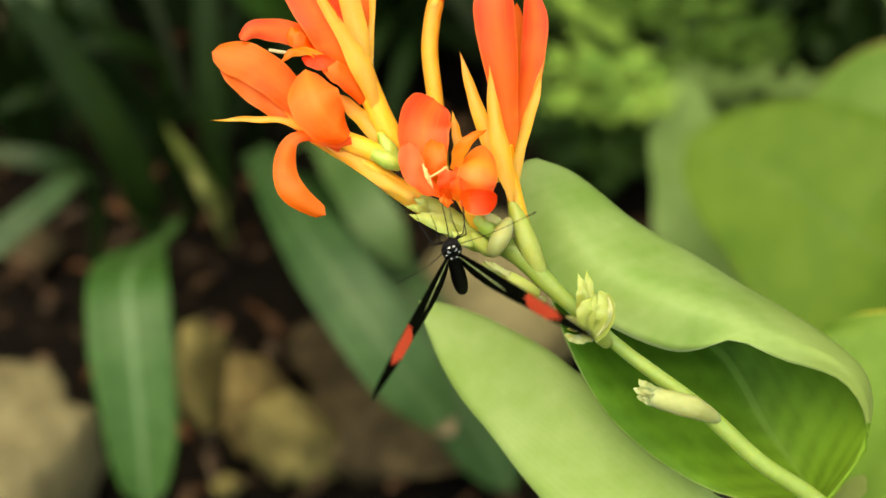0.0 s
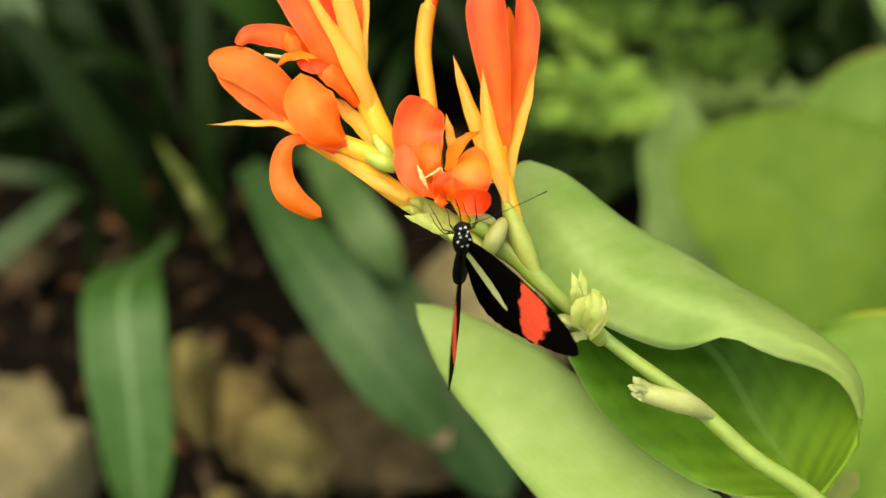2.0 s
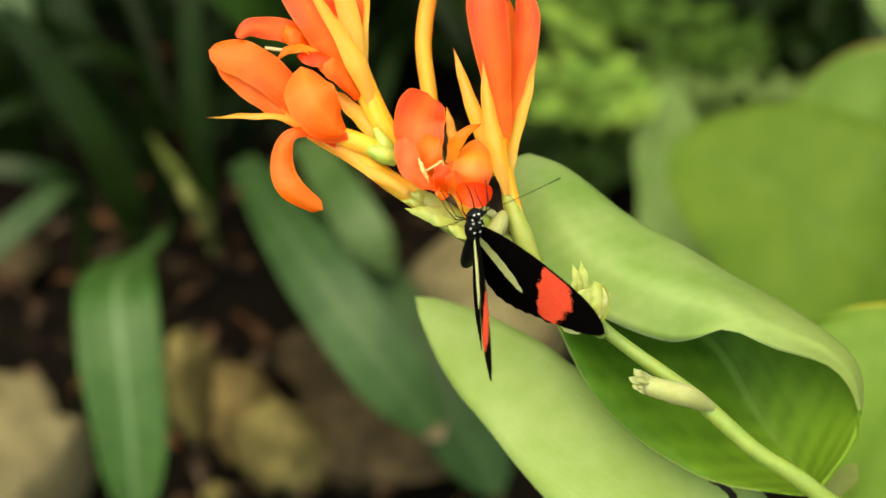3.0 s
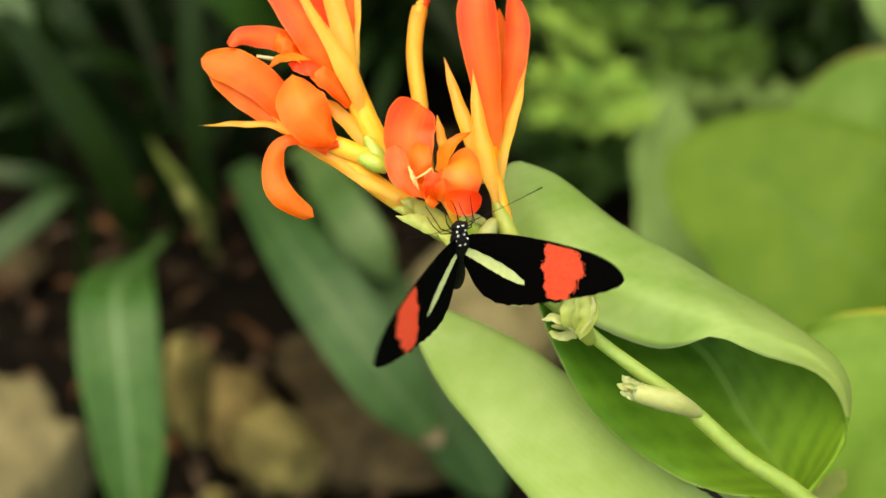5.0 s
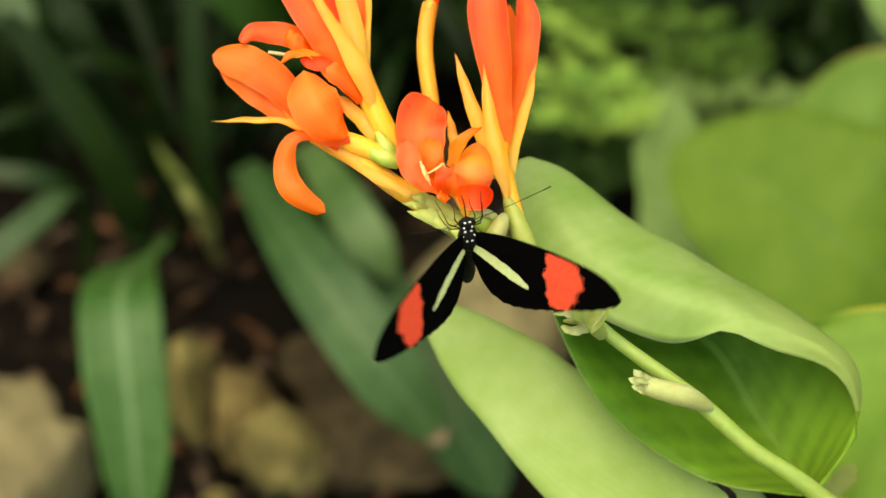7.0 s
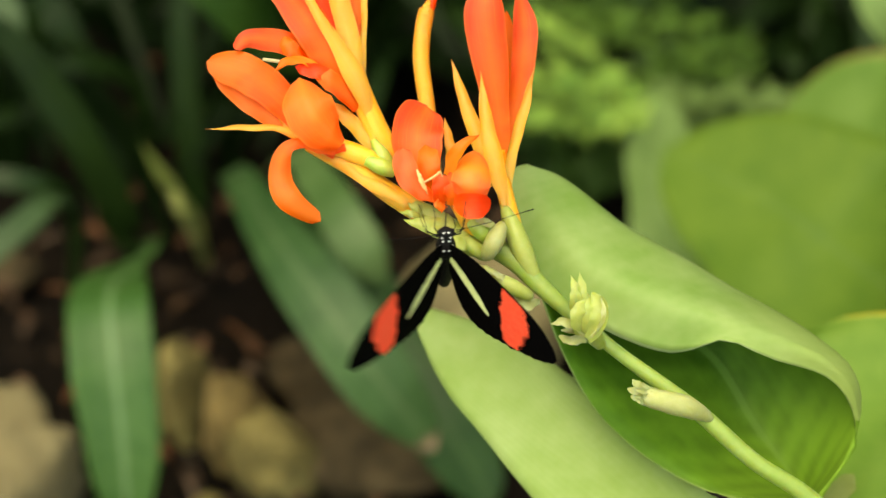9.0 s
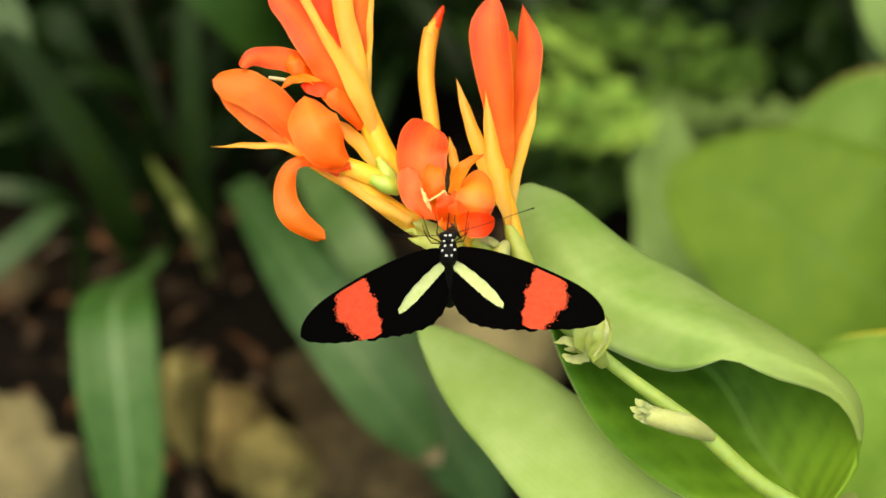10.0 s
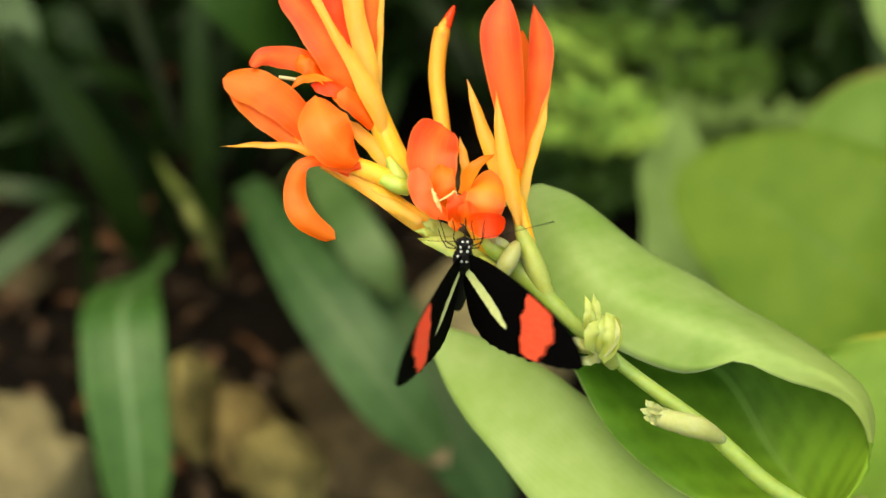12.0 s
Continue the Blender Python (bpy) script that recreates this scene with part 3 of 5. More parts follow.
def deep_clump(base, label, seed, count, spread, rise):
    """Many narrow leaves arching out of one crown, with shade put into their colour."""
    rng = random.Random(seed)
    root = thing("strap_leaf_plant", pose(*base), label, "plant", "strap-leaved plants")
    for i in range(count):
        a = rng.uniform(0, 6.28)
        out = np.array((math.cos(a), math.sin(a) * 0.8 - 0.25, 0)) * spread * rng.uniform(0.5, 1.1)
        up = rise * rng.uniform(0.7, 1.2)
        c = [(0, 0, 0), out * 0.25 + (0, 0, up * 0.7), out * 0.6 + (0, 0, up), out * 1.1 + (0, 0, up * rng.uniform(0.4, 0.8))]
        w = rng.uniform(0.007, 0.012)
        part("leaf", blade(c, [w * 0.5, w, w, w * 0.25], (out[0] * 0.4, -0.6, 0.8), 0.35, 0.0006, 20, 7, 0.001, (0, rng.uniform(-25, 25)), i), rng.choice((M_STRAP_SHADE, M_STRAP_SHADE, M_STRAP_PLAIN)), root)


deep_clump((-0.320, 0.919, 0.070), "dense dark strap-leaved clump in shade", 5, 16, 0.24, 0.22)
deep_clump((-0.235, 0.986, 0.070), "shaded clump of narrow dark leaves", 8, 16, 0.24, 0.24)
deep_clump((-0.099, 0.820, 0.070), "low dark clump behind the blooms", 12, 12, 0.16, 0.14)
# The next five clumps are added; their near-black leaves stand in for shade.
deep_clump((0.294, 1.051, 0.070), "dark clump added as shade behind broad leaves", 21, 34, 0.24, 0.12)
deep_clump((0.251, 0.943, 0.070), "low dark leaves added as shade in the corner", 33, 30, 0.17, 0.05)
deep_clump((0.303, 0.991, 0.070), "dark clump added as shade at the back", 37, 30, 0.17, 0.06)
deep_clump((-0.035, 0.931, 0.070), "dark leaves added as shade behind the blooms", 41, 26, 0.2, 0.1)
deep_clump((-0.124, 0.921, 0.070), "narrow dark leaves added as deep shade", 43, 24, 0.18, 0.09)
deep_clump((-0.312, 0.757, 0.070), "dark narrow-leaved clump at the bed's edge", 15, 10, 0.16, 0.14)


# ---- ferns ----
def frond(a, b, sag, width, seed):
    """One arching frond with paired leaflets."""
    rng = random.Random(seed)
    a, b = np.array(a), np.array(b)
    mid = (a + b) / 2 + np.array((0, 0, sag))
    c = spline([a, mid, b], 40)
    t = unit(np.gradient(c, axis=0))
    bits = [tube([a, mid, b], [0.0016, 0.0012, 0.0004], 10, 5)]
    for i in range(3, 40, 2):
        f = i / 39
        long = width * (math.sin(math.pi * min(1, f * 0.9 + 0.12)) ** 0.8) * rng.uniform(0.65, 1.2) + 0.004
        s = np.cross(t[i], (0, 0, 1))
        s = s / (np.linalg.norm(s) + 1e-9)
        for sgn in (-1, 1):
            if rng.random() < 0.12:
                continue
            d = s * sgn + t[i] * rng.uniform(0.25, 0.8) + np.array((0, 0, rng.uniform(-0.9, 0.9)))
            d = d / np.linalg.norm(d)
            p = c[i]
            bits.append(blade([p, p + d * long * 0.5 + (0, 0, long * 0.06), p + d * long - (0, 0, long * 0.15)], [0.0006, long * 0.05 + 0.0006, 0.0004], (rng.uniform(-0.3, 0.3), -0.4, 1), 0.3, 0.0003, 5, 3))
            for f2 in (0.3, 0.45, 0.6, 0.75, 0.9):                  # lobes of the leaflet
                q = p + d * long * f2 + np.array((0, 0, long * 0.04))
                e = np.cross(d, (0, -0.3, 1)) * rng.choice((-1, 1)) + d * 0.7 + np.array((0, 0, rng.uniform(-0.3, 0.3)))
                r = long * rng.uniform(0.2, 0.34) * (1.15 - 0.6 * f2)
                bits.append(blade([q, q + e * r * 0.5, q + e * r], [0.0006, r * 0.3, 0.0004], (rng.uniform(-0.5, 0.5), rng.uniform(-0.8, 0.1), 1), 0.3, 0.0003, 5, 3))
    return joined(bits)


def fern(base, label, tips, material, width, sag=0.03):
    root = thing("fern", pose(*base), label, "fern", "ferns behind the canna")
    for i, tip in enumerate(tips):
        b = np.array(tip) - np.array(base)
        part("frond", frond((0, 0, 0), b, sag * (1 + 0.4 * (i % 3)), width, i * 13 + int(abs(base[0]) * 1000)), material, root)


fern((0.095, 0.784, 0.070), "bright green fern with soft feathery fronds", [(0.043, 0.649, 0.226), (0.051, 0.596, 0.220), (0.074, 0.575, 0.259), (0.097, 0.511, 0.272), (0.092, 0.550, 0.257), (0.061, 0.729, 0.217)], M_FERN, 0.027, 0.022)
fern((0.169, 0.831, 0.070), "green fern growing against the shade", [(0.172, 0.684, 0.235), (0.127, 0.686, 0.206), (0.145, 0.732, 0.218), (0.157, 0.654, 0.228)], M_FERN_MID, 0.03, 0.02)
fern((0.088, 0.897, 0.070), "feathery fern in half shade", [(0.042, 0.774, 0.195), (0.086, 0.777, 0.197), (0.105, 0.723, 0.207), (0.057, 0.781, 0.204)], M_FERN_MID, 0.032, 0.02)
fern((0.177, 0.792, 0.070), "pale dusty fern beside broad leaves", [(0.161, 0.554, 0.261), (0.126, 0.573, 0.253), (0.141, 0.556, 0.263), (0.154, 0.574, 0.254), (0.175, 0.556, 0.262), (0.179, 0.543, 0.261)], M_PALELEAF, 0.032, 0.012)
fern((0.070, 0.747, 0.070), "low green fern with shade in its dark colour", [(0.038, 0.659, 0.171), (0.079, 0.604, 0.161), (0.096, 0.611, 0.169), (0.089, 0.635, 0.170)], M_FERN_SHADE, 0.035)
fern((0.146, 1.029, 0.070), "shaded fern at the back of the bed", [(0.092, 0.883, 0.174), (0.162, 0.875, 0.160), (0.067, 0.878, 0.168), (0.113, 0.825, 0.177)], M_FERN_SHADE, 0.05)


# ---- broad leaves at the side ----
def broad_leaf_plant(base, label, leaves):
    root = thing("canna_plant", pose(*base), label, "plant", "canna plants")
    for i, (ctrl, widths, material, cup, face) in enumerate(leaves):
        c = np.array(ctrl, float) - np.array(base)
        part("leaf", blade(c, widths, face, cup, 0.0007, 34, 15, 0.002, (0, 0), i + 30), material, root)


broad_leaf_plant((0.318, 0.637, 0.070), "neighbouring canna with broad mid-green leaves", [
    ([(0.318, 0.637, 0.070), (0.283, 0.445, 0.153), (0.224, 0.395, 0.240), (0.181, 0.395, 0.276), (0.150, 0.424, 0.285), (0.105, 0.463, 0.289)], [0.010, 0.02, 0.066, 0.062, 0.048, 0.026], M_FARLEAF, 0.3, TOWARD),
    ([(0.318, 0.637, 0.070), (0.288, 0.493, 0.185), (0.255, 0.501, 0.250), (0.212, 0.495, 0.279), (0.171, 0.515, 0.274)], [0.010, 0.02, 0.052, 0.047, 0.022], M_FARLEAF_FRESH, 0.3, TOWARD),
    ([(0.318, 0.637, 0.070), (0.220, 0.222, 0.273), (0.152, 0.099, 0.397), (0.127, 0.088, 0.433), (0.104, 0.109, 0.447)], [0.010, 0.02, 0.042, 0.036, 0.014], M_NEARLEAF, 0.4, TOWARD),
    ([(0.318, 0.637, 0.070), (0.182, 0.511, 0.163), (0.126, 0.494, 0.194), (0.118, 0.524, 0.219), (0.115, 0.559, 0.234), (0.113, 0.594, 0.250)], [0.008, 0.016, 0.023, 0.023, 0.019, 0.006], M_PALELEAF, 0.3, TOWARD),
    ([(0.318, 0.637, 0.070), (0.325, 0.659, 0.194), (0.248, 0.597, 0.282), (0.224, 0.622, 0.319)], [0.008, 0.012, 0.012, 0.010], M_PALELEAF, 0.3, TOWARD),
])

# ---- the flowering canna ----
LEAN = pose(0, 0, 0.55, 55, 0, 0)          # the flower spike leans over in this plane; lengths on it in millimetres
plant = thing("flowering_canna", LEAN, "canna in flower with orange and yellow blooms", "plant", "canna plants")


def petal(name, ctrl, widths, material, parent, face=(0, 0, 1), cup=0.4, twist=(0, 0), wave=0.3, thick=0.0, label="", seed=0, tip=0.14, root=0.0, fold=0.0):
    return part(name, blade(ctrl, widths, face, cup, thick, 36, 11, wave, twist, seed, MM, fold, tip, root), material, parent, label)


def stalk(name, ctrl, radii, material, parent, label="", nu=20, nv=10, flat=1.0, lump=0.0):
    return part(name, tube(ctrl, radii, nu, nv, MM, flat, lump), material, parent, label)


FOOT = (150.0, -393.0, -275.0)
stalk("stem", [FOOT, (150, -250, -150), (120, -110, -30), (92.7, -64.6, -12.0), (76.9, -49.1, -4.0), (64.9, -41.1, -2.0), (53.1, -30.9, -1.0), (37.6, -19.6, -0.5), (31.7, -14.8, 0.0), (26.0, -10.1, 0.0), (20.7, -5.3, 0.0), (16.7, -1.0, -0.5), (12.4, 1.6, -1.5), (7.4, 3.3, -2.5), (1.6, 6.1, -4.0), (-2.9, 9.4, -5.0)],
      [5, 5, 4.5, 2.6, 1.9, 1.75, 1.75, 1.38, 1.44, 1.61, 1.96, 2.42, 2.32, 2.09, 1.87, 1.40], M_STEM, plant, "pale green flower stalk", 90, 14)

# flower with the drooping petal
f1 = stalk("flower", [(0.8, 6.3, -4.0), (-3.9, 9.3, -3.0), (-9.7, 12.9, -2.0), (-15.5, 17.0, -1.0), (-21.8, 20.1, 0.0), (-26.5, 22.3, 0.0)], [2.0, 2.3, 2.2, 2.0, 1.5, 1.0], M_TUBE, plant, "open orange bloom on a yellow tube")
petal("petal", [(-27.1, 26.5, 0.0), (-32.8, 32.9, 1.5), (-39.3, 37.3, 2.0), (-46.9, 39.2, 1.5)], [2.4, 3.7, 4.0, 3.2], M_PETAL_ORANGE, f1, (0.1, 0.25, 1), -0.3, (5, 0), tip=0.2)
petal("petal", [(-28.3, 25.1, -0.5), (-34.4, 29.0, 0.0), (-40.4, 33.3, 0.3), (-45.8, 37.6, 0.5)], [1.8, 2.6, 2.6, 1.4], M_PETAL_ORANGE, f1, (0, 0.1, 1), 0.2, tip=0.2)
petal("petal", [(-19.1, 22.2, 5.0), (-21.5, 24.4, 7.5), (-24.2, 27.6, 9.0), (-26.2, 31.4, 8.0), (-27.7, 35.8, 4.0)], [1.36, 4.33, 5.22, 5.15, 4.70], M_PETAL_PEACH, f1, (-0.05, 0.25, 1), -0.3, (0, -6), 0.3, tip=0.3, fold=-0.22)
petal("petal", [(-20.5, 20.7, 2.0), (-26.1, 22.7, 4.0), (-30.0, 21.6, 5.0), (-31.5, 16.7, 5.0), (-29.4, 11.1, 6.0), (-23.2, 6.9, 4.0)], [1.2, 1.1, 1.5, 2.4, 2.7, 1.5], M_PETAL_ORANGE, f1, (0.25, 0.15, 1), -0.5, (5, -20), 0.3, tip=0.05)
petal("petal", [(-18.4, 22.0, 3.0), (-21.5, 21.5, 4.0), (-25.0, 22.2, 4.0), (-27.8, 23.0, 4.0)], [0.8, 1.2, 1.2, 0.6], M_PETAL_ORANGE, f1, (0, 0.2, 1), -0.5)
petal("sepal", [(-26.5, 23.5, 0.0), (-32.2, 25.5, 1.0), (-39.7, 25.8, 1.0), (-47.1, 25.5, 1.0)], [1.2, 0.9, 0.6, 0.15], M_SEPAL, f1, (0, 0.5, 1), 0.6)
petal("sepal", [(-12.5, 21.0, -2.0), (-16.2, 25.6, -2.0), (-19.7, 29.2, -2.0), (-23.3, 32.1, -2.0)], [1.0, 1.7, 1.4, 0.2], M_SEPAL, f1, (0.3, 0.1, 1), 0.6)
petal("sepal", [(-28.3, 24.2, -1.0), (-30.6, 26.5, 0.0), (-32.5, 28.1, 0.0)], [0.9, 0.8, 0.2], M_SEPAL, f1, (0, 0, 1), 0.5)
stalk("filament", [(-33.1, 26.6, -2.0), (-35.4, 27.9, -2.0), (-37.4, 28.8, -2.0)], [0.3, 0.35, 0.3], M_FILAMENT, f1, "cream filament", 8, 7)
petal("sepal", [(-6.1, 10.8, 1.0), (-13.6, 15.1, 1.0), (-20.0, 19.2, 1.5), (-26.4, 22.1, 1.0)], [1.2, 1.6, 1.2, 0.4], M_SEPAL, f1, (-0.1, 0.2, 1), -0.7)

# closed tube beside it
f2 = stalk("bud", [(-8.9, 18.2, -1.0), (-11.4, 18.8, 0.0), (-16.0, 20.6, 0.5), (-20.6, 22.2, 0.5), (-23.7, 23.9, -1.0)], [1.2, 1.7, 2.1, 2.0, 1.2], M_TUBE, plant, "yellow closed tube of an unopened bloom")
stalk("ovary", [(-8.6, 17.2, 1.0), (-11.1, 18.1, 1.8), (-14.3, 19.4, 1.4)], [1.3, 1.8, 1.1], M_OVARY, f2, "fresh green ovary", 12, 12, 1, 0.1)

# tall flower at the end of the spike
f3 = stalk("flower", [(-8.6, 17.9, -5.0), (-10.5, 21.9, -4.0), (-13.3, 27.6, -3.0), (-15.8, 33.4, -3.0), (-17.0, 38.7, -3.0)], [1.8, 2.5, 2.5, 2.4, 1.6], M_TUBE, plant, "tall orange and yellow bloom")
petal("petal", [(-13.6, 28.1, -1.0), (-16.3, 35.9, 2.0), (-20.5, 42.9, 3.0), (-24.7, 49.6, 4.0), (-28.8, 56.7, 4.0), (-31.1, 61.3, 4.0)], [0.8, 2.4, 1.6, 1.0, 0.9, 0.3], M_SEPAL, f3, (0.3, 0, 1), -0.5, label="yellow outer petal")
petal("petal", [(-17.5, 33.3, -2.0), (-22.0, 40.5, 1.0), (-26.6, 47.8, 2.0), (-31.9, 54.5, 1.0), (-35.6, 58.1, 0.0)], [1.6, 3.3, 3.9, 3.2, 2.2], M_PETAL_RED, f3, (-0.15, 0.1, 1), 0.35, (0, 10), 0.5)
petal("petal", [(-15.8, 35.2, -3.0), (-17.6, 42.6, -2.0), (-19.8, 50.7, -2.0), (-21.3, 58.3, -2.0), (-22.1, 64.1, -2.0)], [0.6, 2.3, 2.2, 2.1, 0.6], M_SEPAL, f3, (0.15, 0, 1), -0.5)
petal("petal", [(-19.0, 38.9, -6.0), (-22.6, 47.1, -6.0), (-25.0, 54.1, -6.0), (-27.2, 61.2, -6.0)], [1.2, 2.2, 2.6, 0.8], M_PETAL_DEEP, f3, (0, 0, 1), 0.3)
petal("petal", [(-16.0, 37.7, -5.0), (-16.7, 47.0, -5.0), (-17.5, 55.2, -5.0), (-18.0, 63.4, -5.0)], [1.0, 1.8, 2.0, 0.6], M_PETAL_ORANGE, f3, (0.1, 0, 1), 0.4)
petal("sepal", [(-15.5, 37.0, -4.0), (-15.4, 45.8, -4.0), (-15.2, 55.1, -4.0), (-15.1, 62.1, -4.0)], [0.7, 0.7, 0.6, 0.2], M_SEPAL, f3, (0.3, 0, 1), 0.3)
petal("petal", [(-23.4, 38.6, -3.0), (-29.1, 42.7, -1.0), (-34.8, 44.0, 0.0), (-39.0, 43.8, 1.0), (-41.0, 41.6, 2.0)], [1.8, 2.6, 2.4, 1.8, 0.9], M_PETAL_RED, f3, (0.1, 0.1, 1), -0.4, tip=0.08)
petal("petal", [(-26.7, 39.4, 0.0), (-28.8, 40.9, 2.0), (-30.5, 42.6, 2.0), (-31.2, 44.5, 1.0)], [1.2, 1.7, 1.7, 1.0], M_PETAL_ORANGE, f3, (-0.2, 0.2, 1), -0.6)
petal("petal", [(-23.0, 37.0, 2.0), (-25.8, 39.1, 3.0), (-28.6, 39.5, 4.0), (-31.0, 38.7, 5.0), (-32.9, 36.7, 5.0)], [0.8, 1.1, 1.0, 0.8, 0.3], M_PETAL_AMBER, f3, (0, 0.5, 1), -0.5)
petal("petal", [(-20.2, 35.9, 1.0), (-23.5, 37.1, 3.0), (-26.4, 37.5, 3.0), (-28.8, 38.3, 2.0)], [1.0, 1.5, 1.4, 0.5], M_PETAL_DEEP, f3, (0, -0.1, 1), 0.3)
petal("petal", [(-16.2, 30.1, -1.0), (-19.5, 33.8, 2.0), (-22.3, 36.0, 3.0), (-25.1, 37.4, 2.0)], [1.2, 2.0, 2.0, 0.8], M_PETAL_ORANGE, f3, (0.1, 0.2, 1), -0.4)
stalk("filament", [(-30.1, 39.2, 0.0), (-32.6, 39.4, 1.0), (-35.5, 39.8, 1.0)], [0.3, 0.4, 0.35], M_FILAMENT, f3, "cream filament", 8, 7)
stalk("ovary", [(-8.9, 17.1, -1.0), (-11.0, 20.2, 0.0), (-13.1, 23.7, -0.5)], [1.2, 1.7, 0.7], M_OVARY, f3, "fresh green ovary", 12, 12, 1, 0.1)

# slim bud standing behind the middle flower
f4 = stalk("bud", [(0.0, 12.8, -9.0), (-1.2, 21.7, -9.0), (-2.3, 31.1, -9.0), (-3.6, 40.5, -9.0), (-3.3, 47.0, -9.0), (-2.6, 51.0, -9.0), (-2.5, 51.7, -9.0)], [1.3, 1.6, 1.7, 1.75, 1.75, 1.7, 1.2], M_SEPAL, plant, "slim yellow bud with a red tip", 36, 12)
stalk("petal", [(-2.5, 50.5, -9.0), (-1.6, 53.0, -9.0), (-0.7, 55.0, -9.0), (-0.2, 56.2, -9.0)], [1.3, 1.1, 0.7, 0.2], M_PETAL_DEEP, f4, "furled red petals at the tip", 12, 9, 1, 0.15)
petal("sepal", [(-2.9, 50.2, -7.0), (-2.5, 51.9, -7.0), (-1.8, 53.5, -7.0)], [1.0, 0.8, 0.2], M_SEPAL, f4, (0, 0, 1), -0.6)

# flower that the butterfly feeds on
f5 = stalk("flower", [(8.8, 3.6, -2.0), (7.4, 6.4, 1.0), (5.4, 9.3, 4.0), (3.0, 12.3, 5.0)], [1.74, 2.30, 1.94, 1.36], M_TUBE, plant, "open red-orange bloom facing outward")
petal("petal", [(-1.6, 12.4, 5.0), (-3.2, 17.1, 7.0), (-3.9, 21.8, 6.5), (-3.7, 26.2, 5.0), (-2.0, 30.4, 2.0)], [2.28, 4.18, 5.09, 5.24, 4.14], M_PETAL_RED, f5, (0.12, -0.1, 1), 0.4, (0, 4), 0.4, tip=0.1)
petal("petal", [(-0.2, 11.4, 8.5), (-3.2, 13.2, 9.5), (-5.9, 16.6, 9.5), (-6.7, 21.6, 8.0)], [0.68, 1.90, 2.46, 1.90], M_PETAL_SALMON, f5, (0.15, 0, 1), 0.35, (0, 4), 0.4, tip=0.12)
# Added petal piece whose orange stands in for the highlight inside the cup.
petal("petal", [(-0.9, 15.2, 8.6), (-1.4, 17.7, 9.2), (-1.7, 20.1, 8.4), (-2.2, 22.3, 6.6)], [1.92, 2.26, 2.13, 1.13], M_PETAL_ORANGE, f5, (0.1, 0, 1), 0.5, tip=0.3)
petal("petal", [(-3.8, 17.2, 10.5), (-2.8, 14.9, 11.2), (-1.6, 12.3, 10.5)], [0.22, 0.50, 0.11], M_STAMEN, f5, (0, 0, 1), 0.3)
petal("petal", [(1.6, 10.4, 7.0), (1.2, 12.8, 10.0), (0.9, 14.8, 10.5), (0.4, 16.6, 10.0)], [1.81, 2.13, 1.78, 0.78], M_PETAL_DEEP, f5, (0.1, 0, 1), 0.5, tip=0.25)
petal("petal", [(3.5, 10.1, 8.5), (3.2, 12.5, 10.5), (3.4, 15.4, 10.8), (4.0, 18.9, 8.0)], [1.47, 1.79, 1.57, 0.68], M_PETAL_RED, f5, (-0.2, 0, 1), -0.4, tip=0.25)
petal("petal", [(6.3, 11.3, 11.5), (6.7, 13.8, 14.0), (7.1, 17.2, 13.0), (7.4, 20.0, 9.0), (7.5, 21.3, 6.0)], [4.00, 4.55, 4.44, 3.36, 2.28], M_PETAL_CURL, f5, (0.0, 0.2, 1), -0.95, (0, 0), 0.1, tip=0.12)
petal("petal", [(3.5, 10.4, 10.0), (5.7, 10.2, 12.3), (8.4, 10.1, 12.3), (10.9, 10.6, 10.0)], [2.69, 2.66, 2.66, 2.69], M_PETAL_DEEP, f5, (0, -0.2, 1), 0.3, (0, 0), 0.1, tip=0.5, root=0.5)
petal("petal", [(1.7, 9.4, 8.0), (0.3, 10.5, 9.0), (-0.5, 11.9, 9.0)], [0.90, 0.78, 0.34], M_PETAL_PEACH, f5, (0, 0, 1), 0.4)
petal("sepal", [(2.3, 16.0, 8.5), (3.6, 19.6, 12.0), (5.8, 22.4, 13.0), (8.5, 24.1, 11.0)], [1.02, 1.57, 1.12, 0.11], M_PETAL_AMBER, f5, (-0.3, 0.2, 1), 0.6)
petal("sepal", [(2.8, 17.1, -2.0), (2.8, 21.2, -2.0), (2.2, 24.7, -2.5), (1.4, 28.5, -3.0)], [0.93, 1.04, 0.93, 0.12], M_SEPAL, f5, (0, 0, 1), 0.6)
stalk("stamen", [(-2.5, 14.5, 12.5), (-0.7, 15.5, 13.0), (0.8, 16.6, 12.5)], [0.18, 0.27, 0.24], M_STAMEN, f5, "pale yellow stamen", 8, 7)
stalk("stamen", [(0.3, 16.5, 12.6), (0.9, 16.6, 12.8), (1.3, 15.8, 12.4)], [0.20, 0.22, 0.16], M_STAMEN, f5, "pale yellow stamen", 8, 7)

# upright flower above the stalk's bend
f6 = stalk("flower", [(17.9, 0.4, -1.0), (16.0, 5.6, -1.0), (14.4, 11.4, -2.0), (13.2, 17.2, -3.0), (12.9, 21.9, -3.0)], [1.3, 1.7, 1.7, 1.6, 1.0], M_TUBE, plant, "upright half-open red-orange bloom")
petal("petal", [(13.7, 16.7, -3.0), (12.5, 28.3, -3.0), (10.7, 41.0, -2.0), (9.5, 50.3, -2.0), (10.3, 58.6, -4.0)], [1.0, 2.4, 4.0, 4.3, 1.0], M_PETAL_RED, f6, (-0.15, 0, 1), 0.5, (0, 5), 0.3)
